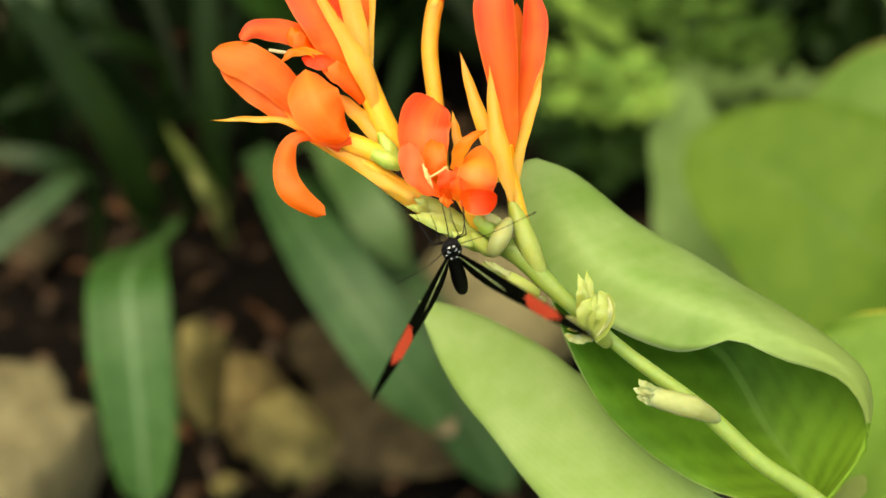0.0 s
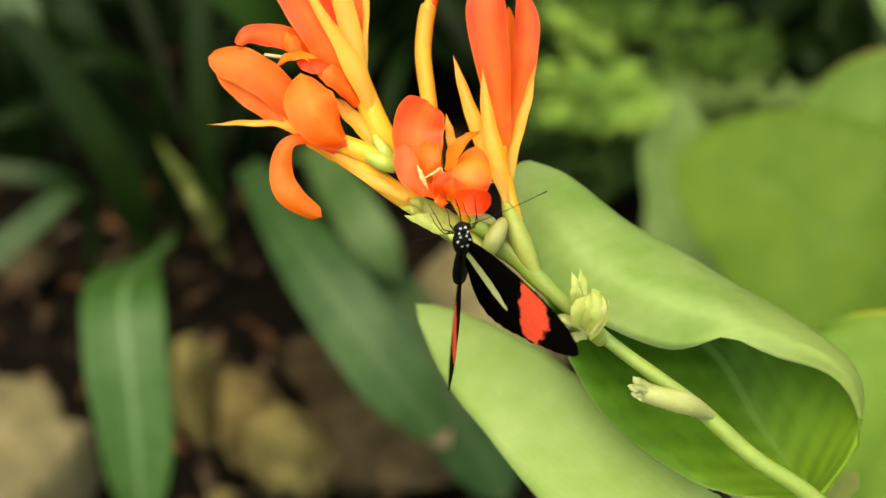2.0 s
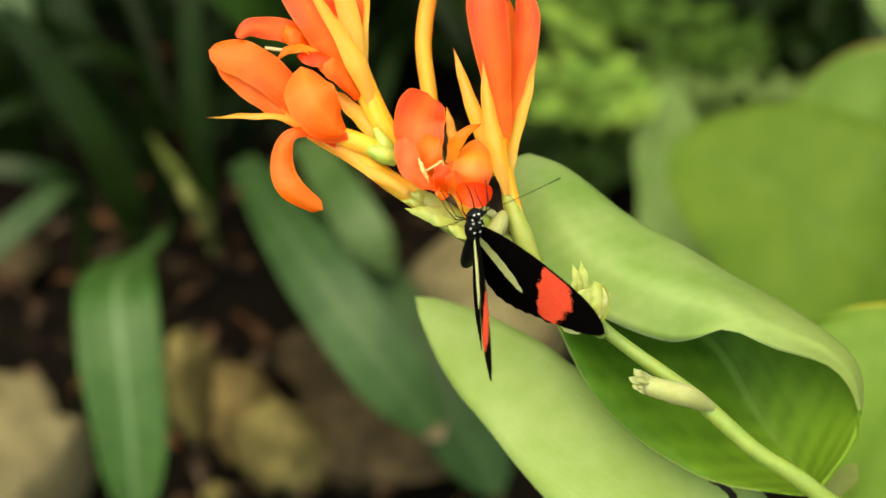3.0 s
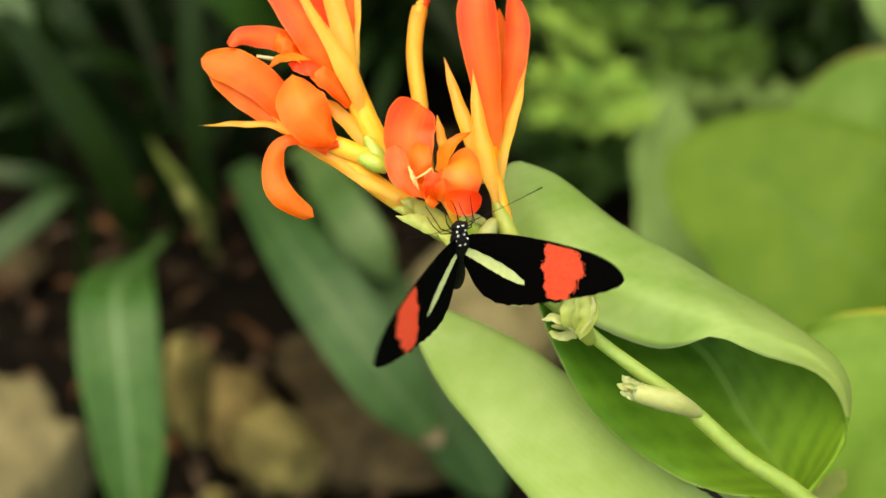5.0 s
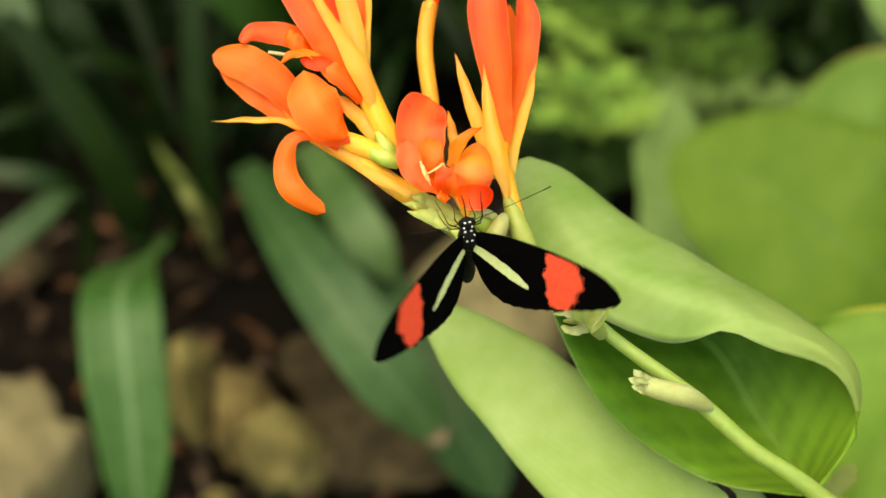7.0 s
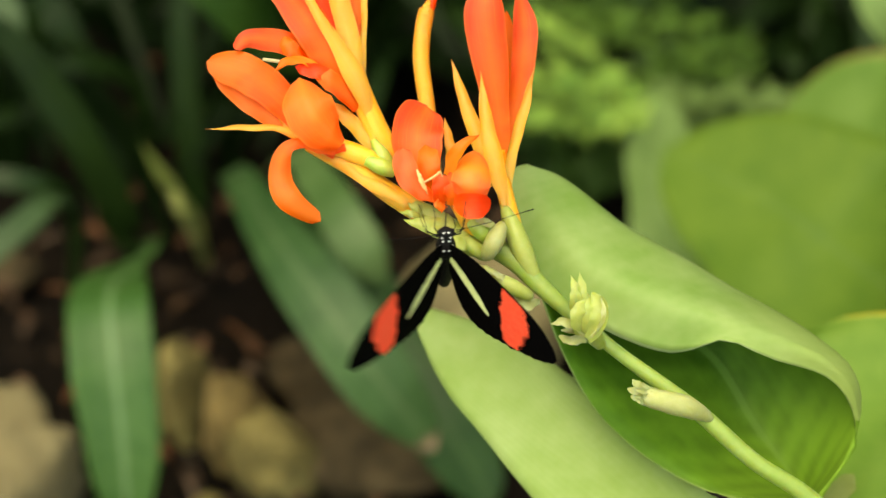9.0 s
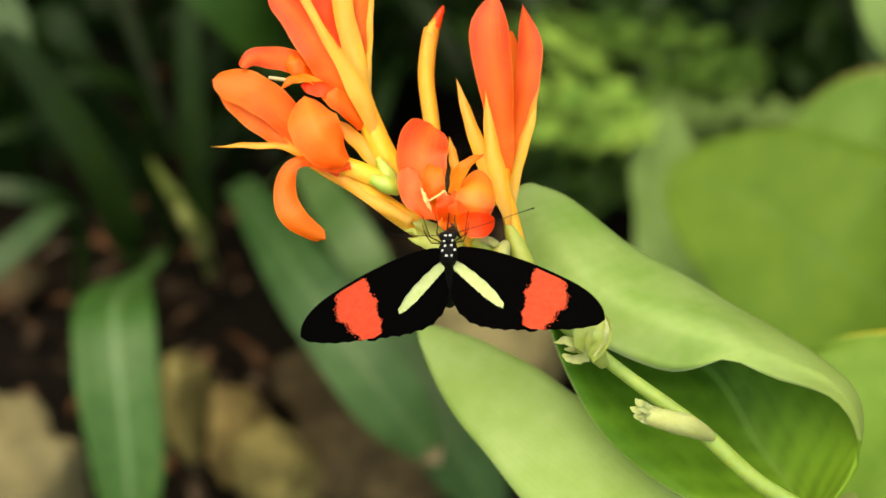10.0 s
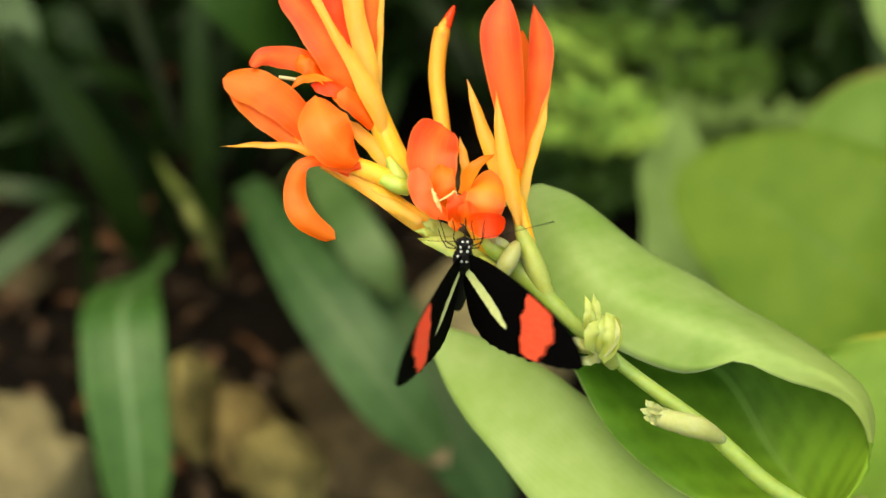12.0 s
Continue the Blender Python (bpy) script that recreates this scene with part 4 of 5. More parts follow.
petal("petal", [(14.2, 16.8, -5.0), (15.5, 28.5, -5.0), (17.3, 39.1, -5.0), (17.6, 48.4, -5.0), (16.2, 56.2, -5.0)], [1.0, 2.0, 2.6, 2.6, 0.4], M_PETAL_RED, f6, (0.25, 0, 1), 0.5, (0, 0), 0.3)
petal("petal", [(14.0, 16.8, -7.0), (14.0, 31.1, -8.0), (14.3, 42.9, -8.0), (14.0, 51.2, -8.0)], [1.0, 2.2, 2.4, 0.6], M_PETAL_AMBER, f6, (0, 0, 1), 0.3)
petal("sepal", [(14.1, 9.6, 1.0), (12.2, 17.6, 2.0), (10.1, 26.8, 2.0), (8.7, 37.6, 1.0)], [0.5, 2.1, 1.7, 0.15], M_SEPAL, f6, (-0.1, 0, 1), 0.9)
petal("sepal", [(11.1, 14.3, -3.0), (8.3, 24.2, -2.0), (5.4, 32.3, -2.0), (2.7, 40.4, -3.0)], [0.4, 1.7, 1.4, 0.15], M_SEPAL, f6, (-0.2, 0, 1), 0.9)
petal("sepal", [(14.2, 13.1, -2.0), (15.5, 22.5, -2.0), (17.7, 30.6, -2.0), (19.8, 39.2, -3.0)], [0.9, 1.3, 1.1, 0.15], M_SEPAL, f6, (0.3, 0, 1), 0.8)

# bracts and buds along the stalk
petal("bract", [(-3.0, 7.8, 2.0), (-5.0, 8.7, 3.0), (-7.7, 9.1, 1.0)], [1.04, 0.80, 0.17], M_BRACT, plant, (0, 0.3, 1), -0.7)
petal("bract", [(1.6, 7.0, 3.0), (-2.3, 6.7, 5.0), (-6.7, 7.4, 3.0)], [1.71, 1.60, 0.23], M_BRACT, plant, (0, 0.3, 1), -0.7)
petal("bract", [(3.9, 4.4, 3.0), (-0.0, 5.3, 5.0), (-4.3, 6.2, 4.0)], [1.61, 1.48, 0.23], M_BRACT, plant, (0, 0.3, 1), -0.7)
petal("bract", [(-1.3, 8.9, 0.0), (-3.6, 9.7, 1.0), (-5.9, 10.9, 0.0)], [1.38, 1.14, 0.35], M_BRACT, plant, (0, 0.3, 1), -0.7)
petal("bract", [(7.4, 2.7, 4.0), (4.5, 2.9, 5.0), (1.7, 4.4, 4.0)], [1.48, 1.47, 0.23], M_BRACT, plant, (0, 0.3, 1), -0.7)
stalk("ovary", [(-5.7, 10.9, -2.0), (-1.9, 8.4, -1.0), (2.2, 5.5, 0.0), (6.8, 2.7, 0.0), (10.0, 1.4, -1.0)], [0.93, 2.32, 2.76, 2.53, 1.84], M_BRACT, plant, "yellow-green base of the blooms", 20, 14, 1, 0.05)
stalk("ovary", [(6.0, 3.6, 3.0), (7.6, 2.0, 4.0), (9.5, 0.5, 3.0), (11.1, 0.0, 1.0)], [1.03, 1.48, 1.37, 0.68], M_BRACT, plant, "plump yellow-green seed case", 14, 12, 1, 0.06)
green = stalk("ovary", [(6.4, 8.0, 2.0), (7.9, 6.5, 4.0), (9.6, 4.8, 4.0), (11.3, 3.2, 2.0)], [0.91, 1.71, 1.82, 1.03], M_OVARY, plant, "fresh green seed case", 14, 12, 1, 0.06)
petal("bract", [(7.1, 8.7, 3.0), (8.7, 7.5, 6.0), (11.0, 6.6, 6.0), (12.4, 5.3, 4.0)], [0.46, 0.79, 0.90, 0.23], M_BUD, green, (0, 0.3, 1), -0.5)
stalk("ovary", [(13.2, 6.6, 3.0), (12.7, 5.2, 5.0), (11.6, 3.0, 6.0), (10.5, 0.8, 5.0), (9.9, -0.3, 3.0)], [0.80, 1.60, 1.92, 1.58, 0.57], M_BUD, plant, "pale cream bud among bracts", 18, 12, 1, 0.05)
stalk("bract", [(20.4, -5.2, 0.0), (17.8, 0.5, 1.0), (16.0, 4.9, 1.5), (14.5, 8.3, 1.0), (13.5, 10.6, 0.0)], [1.38, 2.19, 2.07, 1.50, 0.69], M_BRACT, plant, "yellow-green sheath at the foot of a bloom", 20, 14, 1, 0.04)
spent = stalk("spent_bloom", [(19.0, -8.2, 0.5), (16.7, -6.7, 2.0), (13.8, -5.2, 2.5), (10.9, -3.8, 2.0), (8.3, -2.1, 1.0)], [1.27, 1.61, 1.60, 1.14, 0.35], M_BRACT, plant, "pale green spent bud lying along the stalk", 20, 12, 1, 0.07)
petal("bract", [(21.1, -8.8, 1.0), (18.7, -9.5, 3.0), (16.1, -9.0, 3.5), (13.6, -7.9, 2.0)], [0.69, 1.14, 1.03, 0.23], M_BUD, spent, (0, -0.4, 1), 0.6)
petal("bract", [(13.7, -4.3, 4.0), (11.1, -2.9, 4.5), (8.4, -1.4, 3.0)], [0.68, 0.68, 0.17], M_BUD, spent, (0, 0.5, 1), 0.5)
hood = stalk("spent_bloom", [(33.4, -17.6, 0.5), (31.7, -15.2, 3.5), (30.4, -12.0, 6.0), (30.1, -9.4, 6.5), (30.0, -7.4, 5.0)], [1.27, 2.05, 2.49, 2.02, 0.68], M_BRACT, plant, "cream-green spent bloom with pointed bracts", 20, 14, 1, 0.04)
petal("bract", [(28.6, -12.4, 6.0), (28.0, -8.8, 7.5), (27.9, -6.3, 7.5), (27.0, -3.5, 6.0)], [1.24, 1.34, 1.02, 0.17], M_BRACT, hood, (-0.1, 0, 1), 0.3)
petal("bract", [(29.3, -12.2, 6.2), (29.0, -8.5, 7.8), (29.1, -5.8, 7.6), (28.7, -2.8, 6.5)], [1.02, 1.23, 0.90, 0.17], M_BRACT, hood, (0.1, 0, 1), 0.3)
petal("bract", [(30.6, -16.4, 6.5), (32.3, -13.1, 9.0), (32.6, -9.7, 9.0), (31.2, -6.8, 7.0)], [1.02, 1.90, 2.02, 0.90], M_BRACT, hood, (-0.35, 0.1, 1), 0.7, tip=0.3)
petal("bract", [(29.1, -15.3, 6.0), (28.4, -12.7, 8.5), (28.8, -10.2, 9.0), (30.0, -8.2, 8.0)], [1.02, 1.68, 1.57, 0.56], M_BRACT, hood, (0.25, 0.1, 1), -0.4, tip=0.3)
petal("bract", [(30.9, -15.8, 9.0), (33.0, -12.8, 10.0), (33.6, -9.7, 10.0), (32.7, -7.1, 8.0)], [0.22, 0.56, 0.67, 0.22], M_BUD, hood, (0.4, 0.1, 1), -0.5, tip=0.3)
petal("bract", [(30.5, -14.9, 5.0), (27.9, -13.7, 7.0), (25.3, -12.8, 8.0), (23.0, -13.2, 7.0)], [1.03, 1.13, 0.90, 0.34], M_BUD, hood, (0, 0.4, 1), 0.6, tip=0.2)
petal("bract", [(30.5, -16.1, 5.0), (28.1, -16.2, 7.0), (26.3, -16.2, 8.0), (24.6, -15.6, 7.0)], [1.03, 1.13, 1.02, 0.45], M_BUD, hood, (0, -0.4, 1), 0.6, tip=0.2)
stalk("throat", [(28.5, -14.9, 5.0), (26.6, -14.6, 6.0), (25.2, -14.5, 6.5)], [0.45, 0.57, 0.22], M_BUD, hood, "yellow throat", 8, 8)
bud = stalk("spent_bloom", [(56.0, -32.6, 0.0), (53.6, -31.2, 1.5), (50.2, -29.7, 4.0), (45.5, -28.5, 5.0), (42.1, -27.5, 5.0), (40.4, -26.8, 5.0)], [0.7, 1.7, 2.3, 2.2, 1.9, 1.0], M_BUD, plant, "withered cream bud with frayed tip", 18, 12, 1, 0.1)
petal("bract", [(43.2, -27.2, 6.0), (40.8, -25.7, 7.0), (39.3, -24.1, 7.0)], [1.4, 1.2, 0.3], M_BUD, bud, (0, 0.4, 1), 0.6)
petal("bract", [(42.6, -27.6, 6.0), (40.6, -26.7, 7.0), (38.3, -26.0, 7.0)], [1.4, 1.2, 0.3], M_BUD, bud, (0, 0, 1), 0.6)
petal("bract", [(42.6, -28.1, 6.0), (40.8, -27.8, 7.0), (39.0, -27.6, 7.0)], [1.4, 1.1, 0.3], M_BUD, bud, (0, -0.4, 1), 0.6)


# leaves of the same plant
def rolled_leaf():
    """The leaf that wraps the stalk: its far side stands behind, its near side rolls over forward."""
    left = spline([(78.1, -52.3, -10.0), (71.8, -52.1, -14.0), (54.7, -48.6, -20.0), (36.1, -35.4, -23.0), (26.8, -19.5, -23.0), (20.9, -4.4, -24.0), (16.5, 5.4, -26.0), (14.4, 15.0, -26.0)], 40)
    deep = spline([(79.4, -53.0, -16.0), (79.0, -49.7, -30.0), (71.3, -38.0, -37.0), (60.1, -20.9, -40.0), (38.6, -10.2, -38.0), (27.6, 1.8, -36.0), (19.7, 11.7, -32.0), (15.8, 17.9, -27.0)], 40)
    crest = spline([(79.4, -52.4, -14.0), (89.7, -38.4, -19.0), (89.1, -25.3, -22.0), (73.9, -12.2, -26.0), (56.8, -2.2, -28.0), (39.5, 8.4, -29.0), (27.6, 17.0, -29.0), (19.2, 20.0, -27.0)], 40)
    roll = spline([(79.4, -52.4, -14.0), (89.7, -38.3, -19.0), (85.7, -24.0, -12.0), (65.4, -13.1, -7.0), (47.3, -7.2, -8.0), (32.4, 0.7, -14.0), (22.4, 11.5, -22.0), (16.4, 19.1, -26.0)], 40)
    free = spline([(79.4, -52.4, -14.0), (89.7, -38.1, -19.0), (81.3, -24.2, -10.0), (59.1, -18.3, -6.0), (45.1, -18.7, -9.0), (25.9, -9.8, -14.0), (18.8, 1.7, -20.0), (14.5, 15.5, -25.0)], 40)
    rows = []
    for i in range(40):
        across = np.array([left[i], deep[i], crest[i], roll[i], free[i]])
        flat = np.stack([np.interp(np.linspace(0, 4, 28), range(5), across[:, k]) for k in range(3)], -1)
        bend = min(1.0, max(0.0, (i - 5) / 7))
        rows.append((spline(across, 28) * bend + flat * (1 - bend)) * MM)
    front = np.array(rows)
    for i in range(40):                             # a small kink in the free edge
        for j in range(20, 28):
            kink = math.exp(-(((i - 16.5) / 1.5) ** 2)) - 0.5 * math.exp(-(((i - 20) / 1.8) ** 2)) - 0.5 * math.exp(-(((i - 13) / 1.8) ** 2))
            front[i, j, 1] += 0.0013 * kink * ((j - 19) / 8) ** 2
            front[i, j, 2] += 0.0015 * kink * ((j - 19) / 8) ** 2
    du, dv = np.gradient(front, axis=0), np.gradient(front, axis=1)
    n = unit(np.cross(dv, du))
    for i in range(40):
        for j in range(28):
            loose = max(0.0, (j - 19) / 8) ** 2 * math.sin(math.pi * i / 39)
            crumple = math.exp(-(((i - 13) / 5) ** 2) - ((j - 23) / 5) ** 2)    # wrinkles beside the kink
            front[i, j] += n[i, j] * (0.0007 * noise.noise(Vector(front[i, j] * 60)) + 0.0022 * loose * noise.noise(Vector((i * 0.23, j * 0.05, 2.0))) + 0.0009 * crumple * noise.noise(Vector(front[i, j] * 150)))
    uv = np.stack(np.meshgrid(np.linspace(0, 1, 40), np.linspace(0.5, 1, 28), indexing="ij"), -1)
    me = sheet_mesh("rolled", front, front + n * 0.0004, uv)
    me.materials.append(M_FLAP)
    me.materials.append(M_INNER)
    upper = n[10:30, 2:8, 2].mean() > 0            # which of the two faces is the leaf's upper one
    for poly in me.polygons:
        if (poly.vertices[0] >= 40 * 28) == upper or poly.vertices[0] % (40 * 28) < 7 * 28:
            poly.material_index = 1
    return me


part("leaf", rolled_leaf(), None, plant, "large pale green leaf rolled over at one edge")
petal("leaf", [(116, -106, -30), (70.7, -79.2, -30.0), (51.9, -58.9, -30.0), (36.7, -47.3, -31.0), (23.5, -36.9, -33.0), (15.6, -30.2, -36.0), (6.6, -22.6, -40.0), (-6.2, -11.9, -45.0)], [3, 16, 18.3, 15.8, 12.6, 11, 8.6, 3.2], M_LIME, plant, (-0.25, 0.35, 1), -0.15, (0, 0), 0.8, 0.0004, "lime green leaf lit from above", tip=0.12)
petal("leaf", [(83.9, -58.1, -34.0), (87.7, -54.1, -36.0), (91.7, -51.3, -40.0), (94.8, -49.2, -44.0)], [1.2, 2.1, 2.4, 1.4], M_SHOOT, plant, (0, 0.3, 1), 0.4, label="yellow-green tip of a young leaf", tip=0.3)
# Added black sliver: stands in for the dark gap between lime and rolled leaf.
petal("leaf", [(57.2, -49.4, -15.0), (59.5, -50.1, -14.0), (61.7, -51.5, -14.0), (63.4, -54.0, -16.0)], [0.15, 0.4, 0.8, 0.8], M_GAP, plant, (0, 0.2, 1), 0.5, (0, 0), 0.3, 0.0003, "black sliver added for the dark gap between leaves")


# ---- the butterfly ----
FW_X = [0.8, 2.2, 6.5, 10.8, 15.0, 19.3, 26.3, 30.3, 32.8, 33.9]
FW_TOP = [-3.2, -1.2, 0.1, 0.6, 0.6, 0.3, -0.9, -2.6, -4.9, -7.4]
FW_LOW = [-5.2, -5.2, -6.9, -9.5, -13.5, -16.3, -13.9, -11.6, -9.6, -7.6]
HW_X = [0.8, 2.2, 4.0, 8.0, 13.5, 18.0, 20.5, 21.5]
HW_TOP = [-4.0, -4.2, -4.6, -6.0, -9.0, -12.8, -15.0, -16.3]
HW_LOW = [-10.6, -14.0, -17.9, -20.5, -19.8, -18.0, -17.3, -16.5]


def red_patch(x, y):
    r = 0.7 * noise.noise(Vector((x * 0.35, y * 0.35, 3.0))) + 0.55 * noise.noise(Vector((x * 4.5, y * 4.5, 5.0)))
    return np.interp(y, [-16.5, -7, 0.5], [18.2, 17.2, 18.0]) < x + r < np.interp(y, [-16.5, -15, -8, 0.5], [21.2, 22.6, 25.6, 24.3]) - 0.5 * r + 1.1 * noise.noise(Vector((x * 5.0, y * 5.0, 8.0))) and y < np.interp(x, FW_X, FW_TOP) - 0.7


def lime_bar(x, y):
    r = 0.4 * noise.noise(Vector((x * 4.0, y * 4.0, 9.0)))
    return np.interp(x, [1, 5.5, 9, 12, 14], [-7.4, -10.1, -12.2, -13.4, -13.6]) + r < y and 1.2 < x < 13.4


def wing(xs, top, low, zone, side, sink, scallop):
    """One wing as a thin cambered sheet; its coloured zones are faces of other materials."""
    nx, ny = 150, 84
    f = np.linspace(0, 1, nx)
    x = xs[0] + (xs[-1] - xs[0]) * (1 - (1 - f) ** 1.35)
    t = spline(np.array([xs, top]).T, 240)
    l = spline(np.array([xs, low]).T, 240)
    yt, yl = np.interp(x, t[:, 0], t[:, 1]), np.interp(x, l[:, 0], l[:, 1])
    yl = yl + scallop * np.abs(np.sin(x * 1.25)) * np.clip((yt - yl) / 4, 0, 1)
    v = np.linspace(0, 1, ny)
    Y = yt[:, None] + (yl - yt)[:, None] * v[None]
    X = np.broadcast_to(x[:, None], Y.shape)
    Z = sink - 0.0016 * (X - 8) ** 2 * 0.25 + 0 * Y
    up = np.stack([X * side * 0.965, Y * 0.975, Z], -1) * MM
    uv = np.stack(np.broadcast_arrays(f[:, None], v[None]), -1)
    me = sheet_mesh("wing", up, up, uv)
    me.materials.append(M_BLACK)
    me.materials.append(M_WINGRED if zone is red_patch else M_WINGBAR)
    for p in me.polygons:
        c = p.center / MM
        if zone(c.x * side / 0.965, c.y / 0.975):
            p.material_index = 1
    return me


fly = thing("butterfly", pose(0, 0, 0.6), "black butterfly with red wing patches and lime bars", "butterfly")
abdomen = stalk("abdomen", [(0, -6.5, -0.2), (0, -10, -0.9), (0, -15, -1.9), (0, -18.8, -3.0), (0, -20, -3.4)], [1.0, 1.3, 1.55, 1.2, 0.3], M_BODY, fly, "slim black abdomen", 24, 14, 1.0, 0.06)
stalk("thorax", [(0, -0.9, 0), (0, -2.2, 0.1), (0, -4.6, 0.1), (0, -7.0, -0.3)], [0.9, 1.75, 1.95, 1.0], M_BODY, fly, "furry black thorax", 18, 16, 1.0, 0.10)
head = stalk("head", [(0, 1.3, -0.3), (0, 0.7, -0.2), (0, -0.2, 0), (0, -1.2, 0)], [0.5, 1.25, 1.4, 0.8], M_BODY, fly, "black head with white dots", 14, 14, 1.0, 0.06)
for sgn in (-1, 1):
    e = part("eye", pebble(0.00085, (0.8, 1.0, 1.0), 3 + sgn, 0.0, 2), M_BODY, head)
    e.location = (sgn * 1.05 * MM, 0.45 * MM, 0.1 * MM)
    k, h = (1.0, 0.0) if sgn > 0 else (0.72, 5.0)          # one antenna is held higher
    part("antenna", tube([(sgn * 0.5, 1.0, 0.4), (sgn * 4.7 * k, 2.6, 0.9 + h * 0.3), (sgn * 9.4 * k, 4.0, 0.9 + h * 0.6), (sgn * 14.8 * k, 5.4, 0.4 + h * 0.9), (sgn * 16.8 * k, 5.9, 0.2 + h)], [0.10, 0.075, 0.07, 0.09, 0.15], 24, 7, MM), M_BODY, head, "long thin black antenna")
part("proboscis", tube([(0, 1.2, -0.6), (0.3, 1.6, -2.8), (0.6, 0.8, -5.8), (0.8, -0.5, -8.5)], [0.16, 0.13, 0.11, 0.08], 16, 6, MM), M_BODY, head)
for x, y, z in ((0.75, 0.1, 1.1), (-0.75, 0.1, 1.1), (0.6, -1.1, 1.05), (-0.6, -1.1, 1.05), (1.15, -2.1, 1.3), (-1.15, -2.1, 1.3), (0.5, -2.9, 1.9), (-0.5, -2.9, 1.9), (0.45, 1.0, 0.7), (-0.45, 1.0, 0.7)):
    spot = part("white_dot", pebble(0.00031, (1, 1.1, 0.6), 2, 0.1, 1), M_WHITE, fly)
    spot.location = (x * MM, y * MM, z * MM)
for sgn in (-1, 1):
    for knee, ankle, foot in (((2.0, 0.2, -1.4), (1.7, 0.6, -4.0), (1.9, 0.4, -6.6)), ((3.5, -0.4, -1.2), (3.9, -0.2, -4.2), (4.6, 0.3, -7.6)), ((3.2, -2.8, -2.2), (4.1, -2.4, -4.6), (4.6, -1.8, -6.8))):
        line = [(sgn * 0.8, -2.4, -1.2), *[(sgn * (0.8 + (knee[0] - 0.8) * f), -2.4 + (knee[1] + 2.4) * f, -1.2 + (knee[2] + 1.2) * f) for f in (0.5, 0.95)], (sgn * knee[0], knee[1], knee[2] - 0.3), (sgn * ankle[0], ankle[1], ankle[2]), (sgn * foot[0], foot[1], foot[2])]
        part("leg", tube(line, [0.15, 0.13, 0.13, 0.11, 0.09, 0.07], 26, 6, MM), M_BODY, fly, "thin black leg")
wings = []
for sgn in (-1, 1):
    fw = part("forewing", wing(FW_X, FW_TOP, FW_LOW, red_patch, sgn, 0.25, 0.25), None, fly, "black forewing with a red patch")
    part("hindwing", wing(HW_X, HW_TOP, HW_LOW, lime_bar, sgn, -0.05, 0.45), None, fw, "black hindwing with a lime bar")
    wings.append(fw)

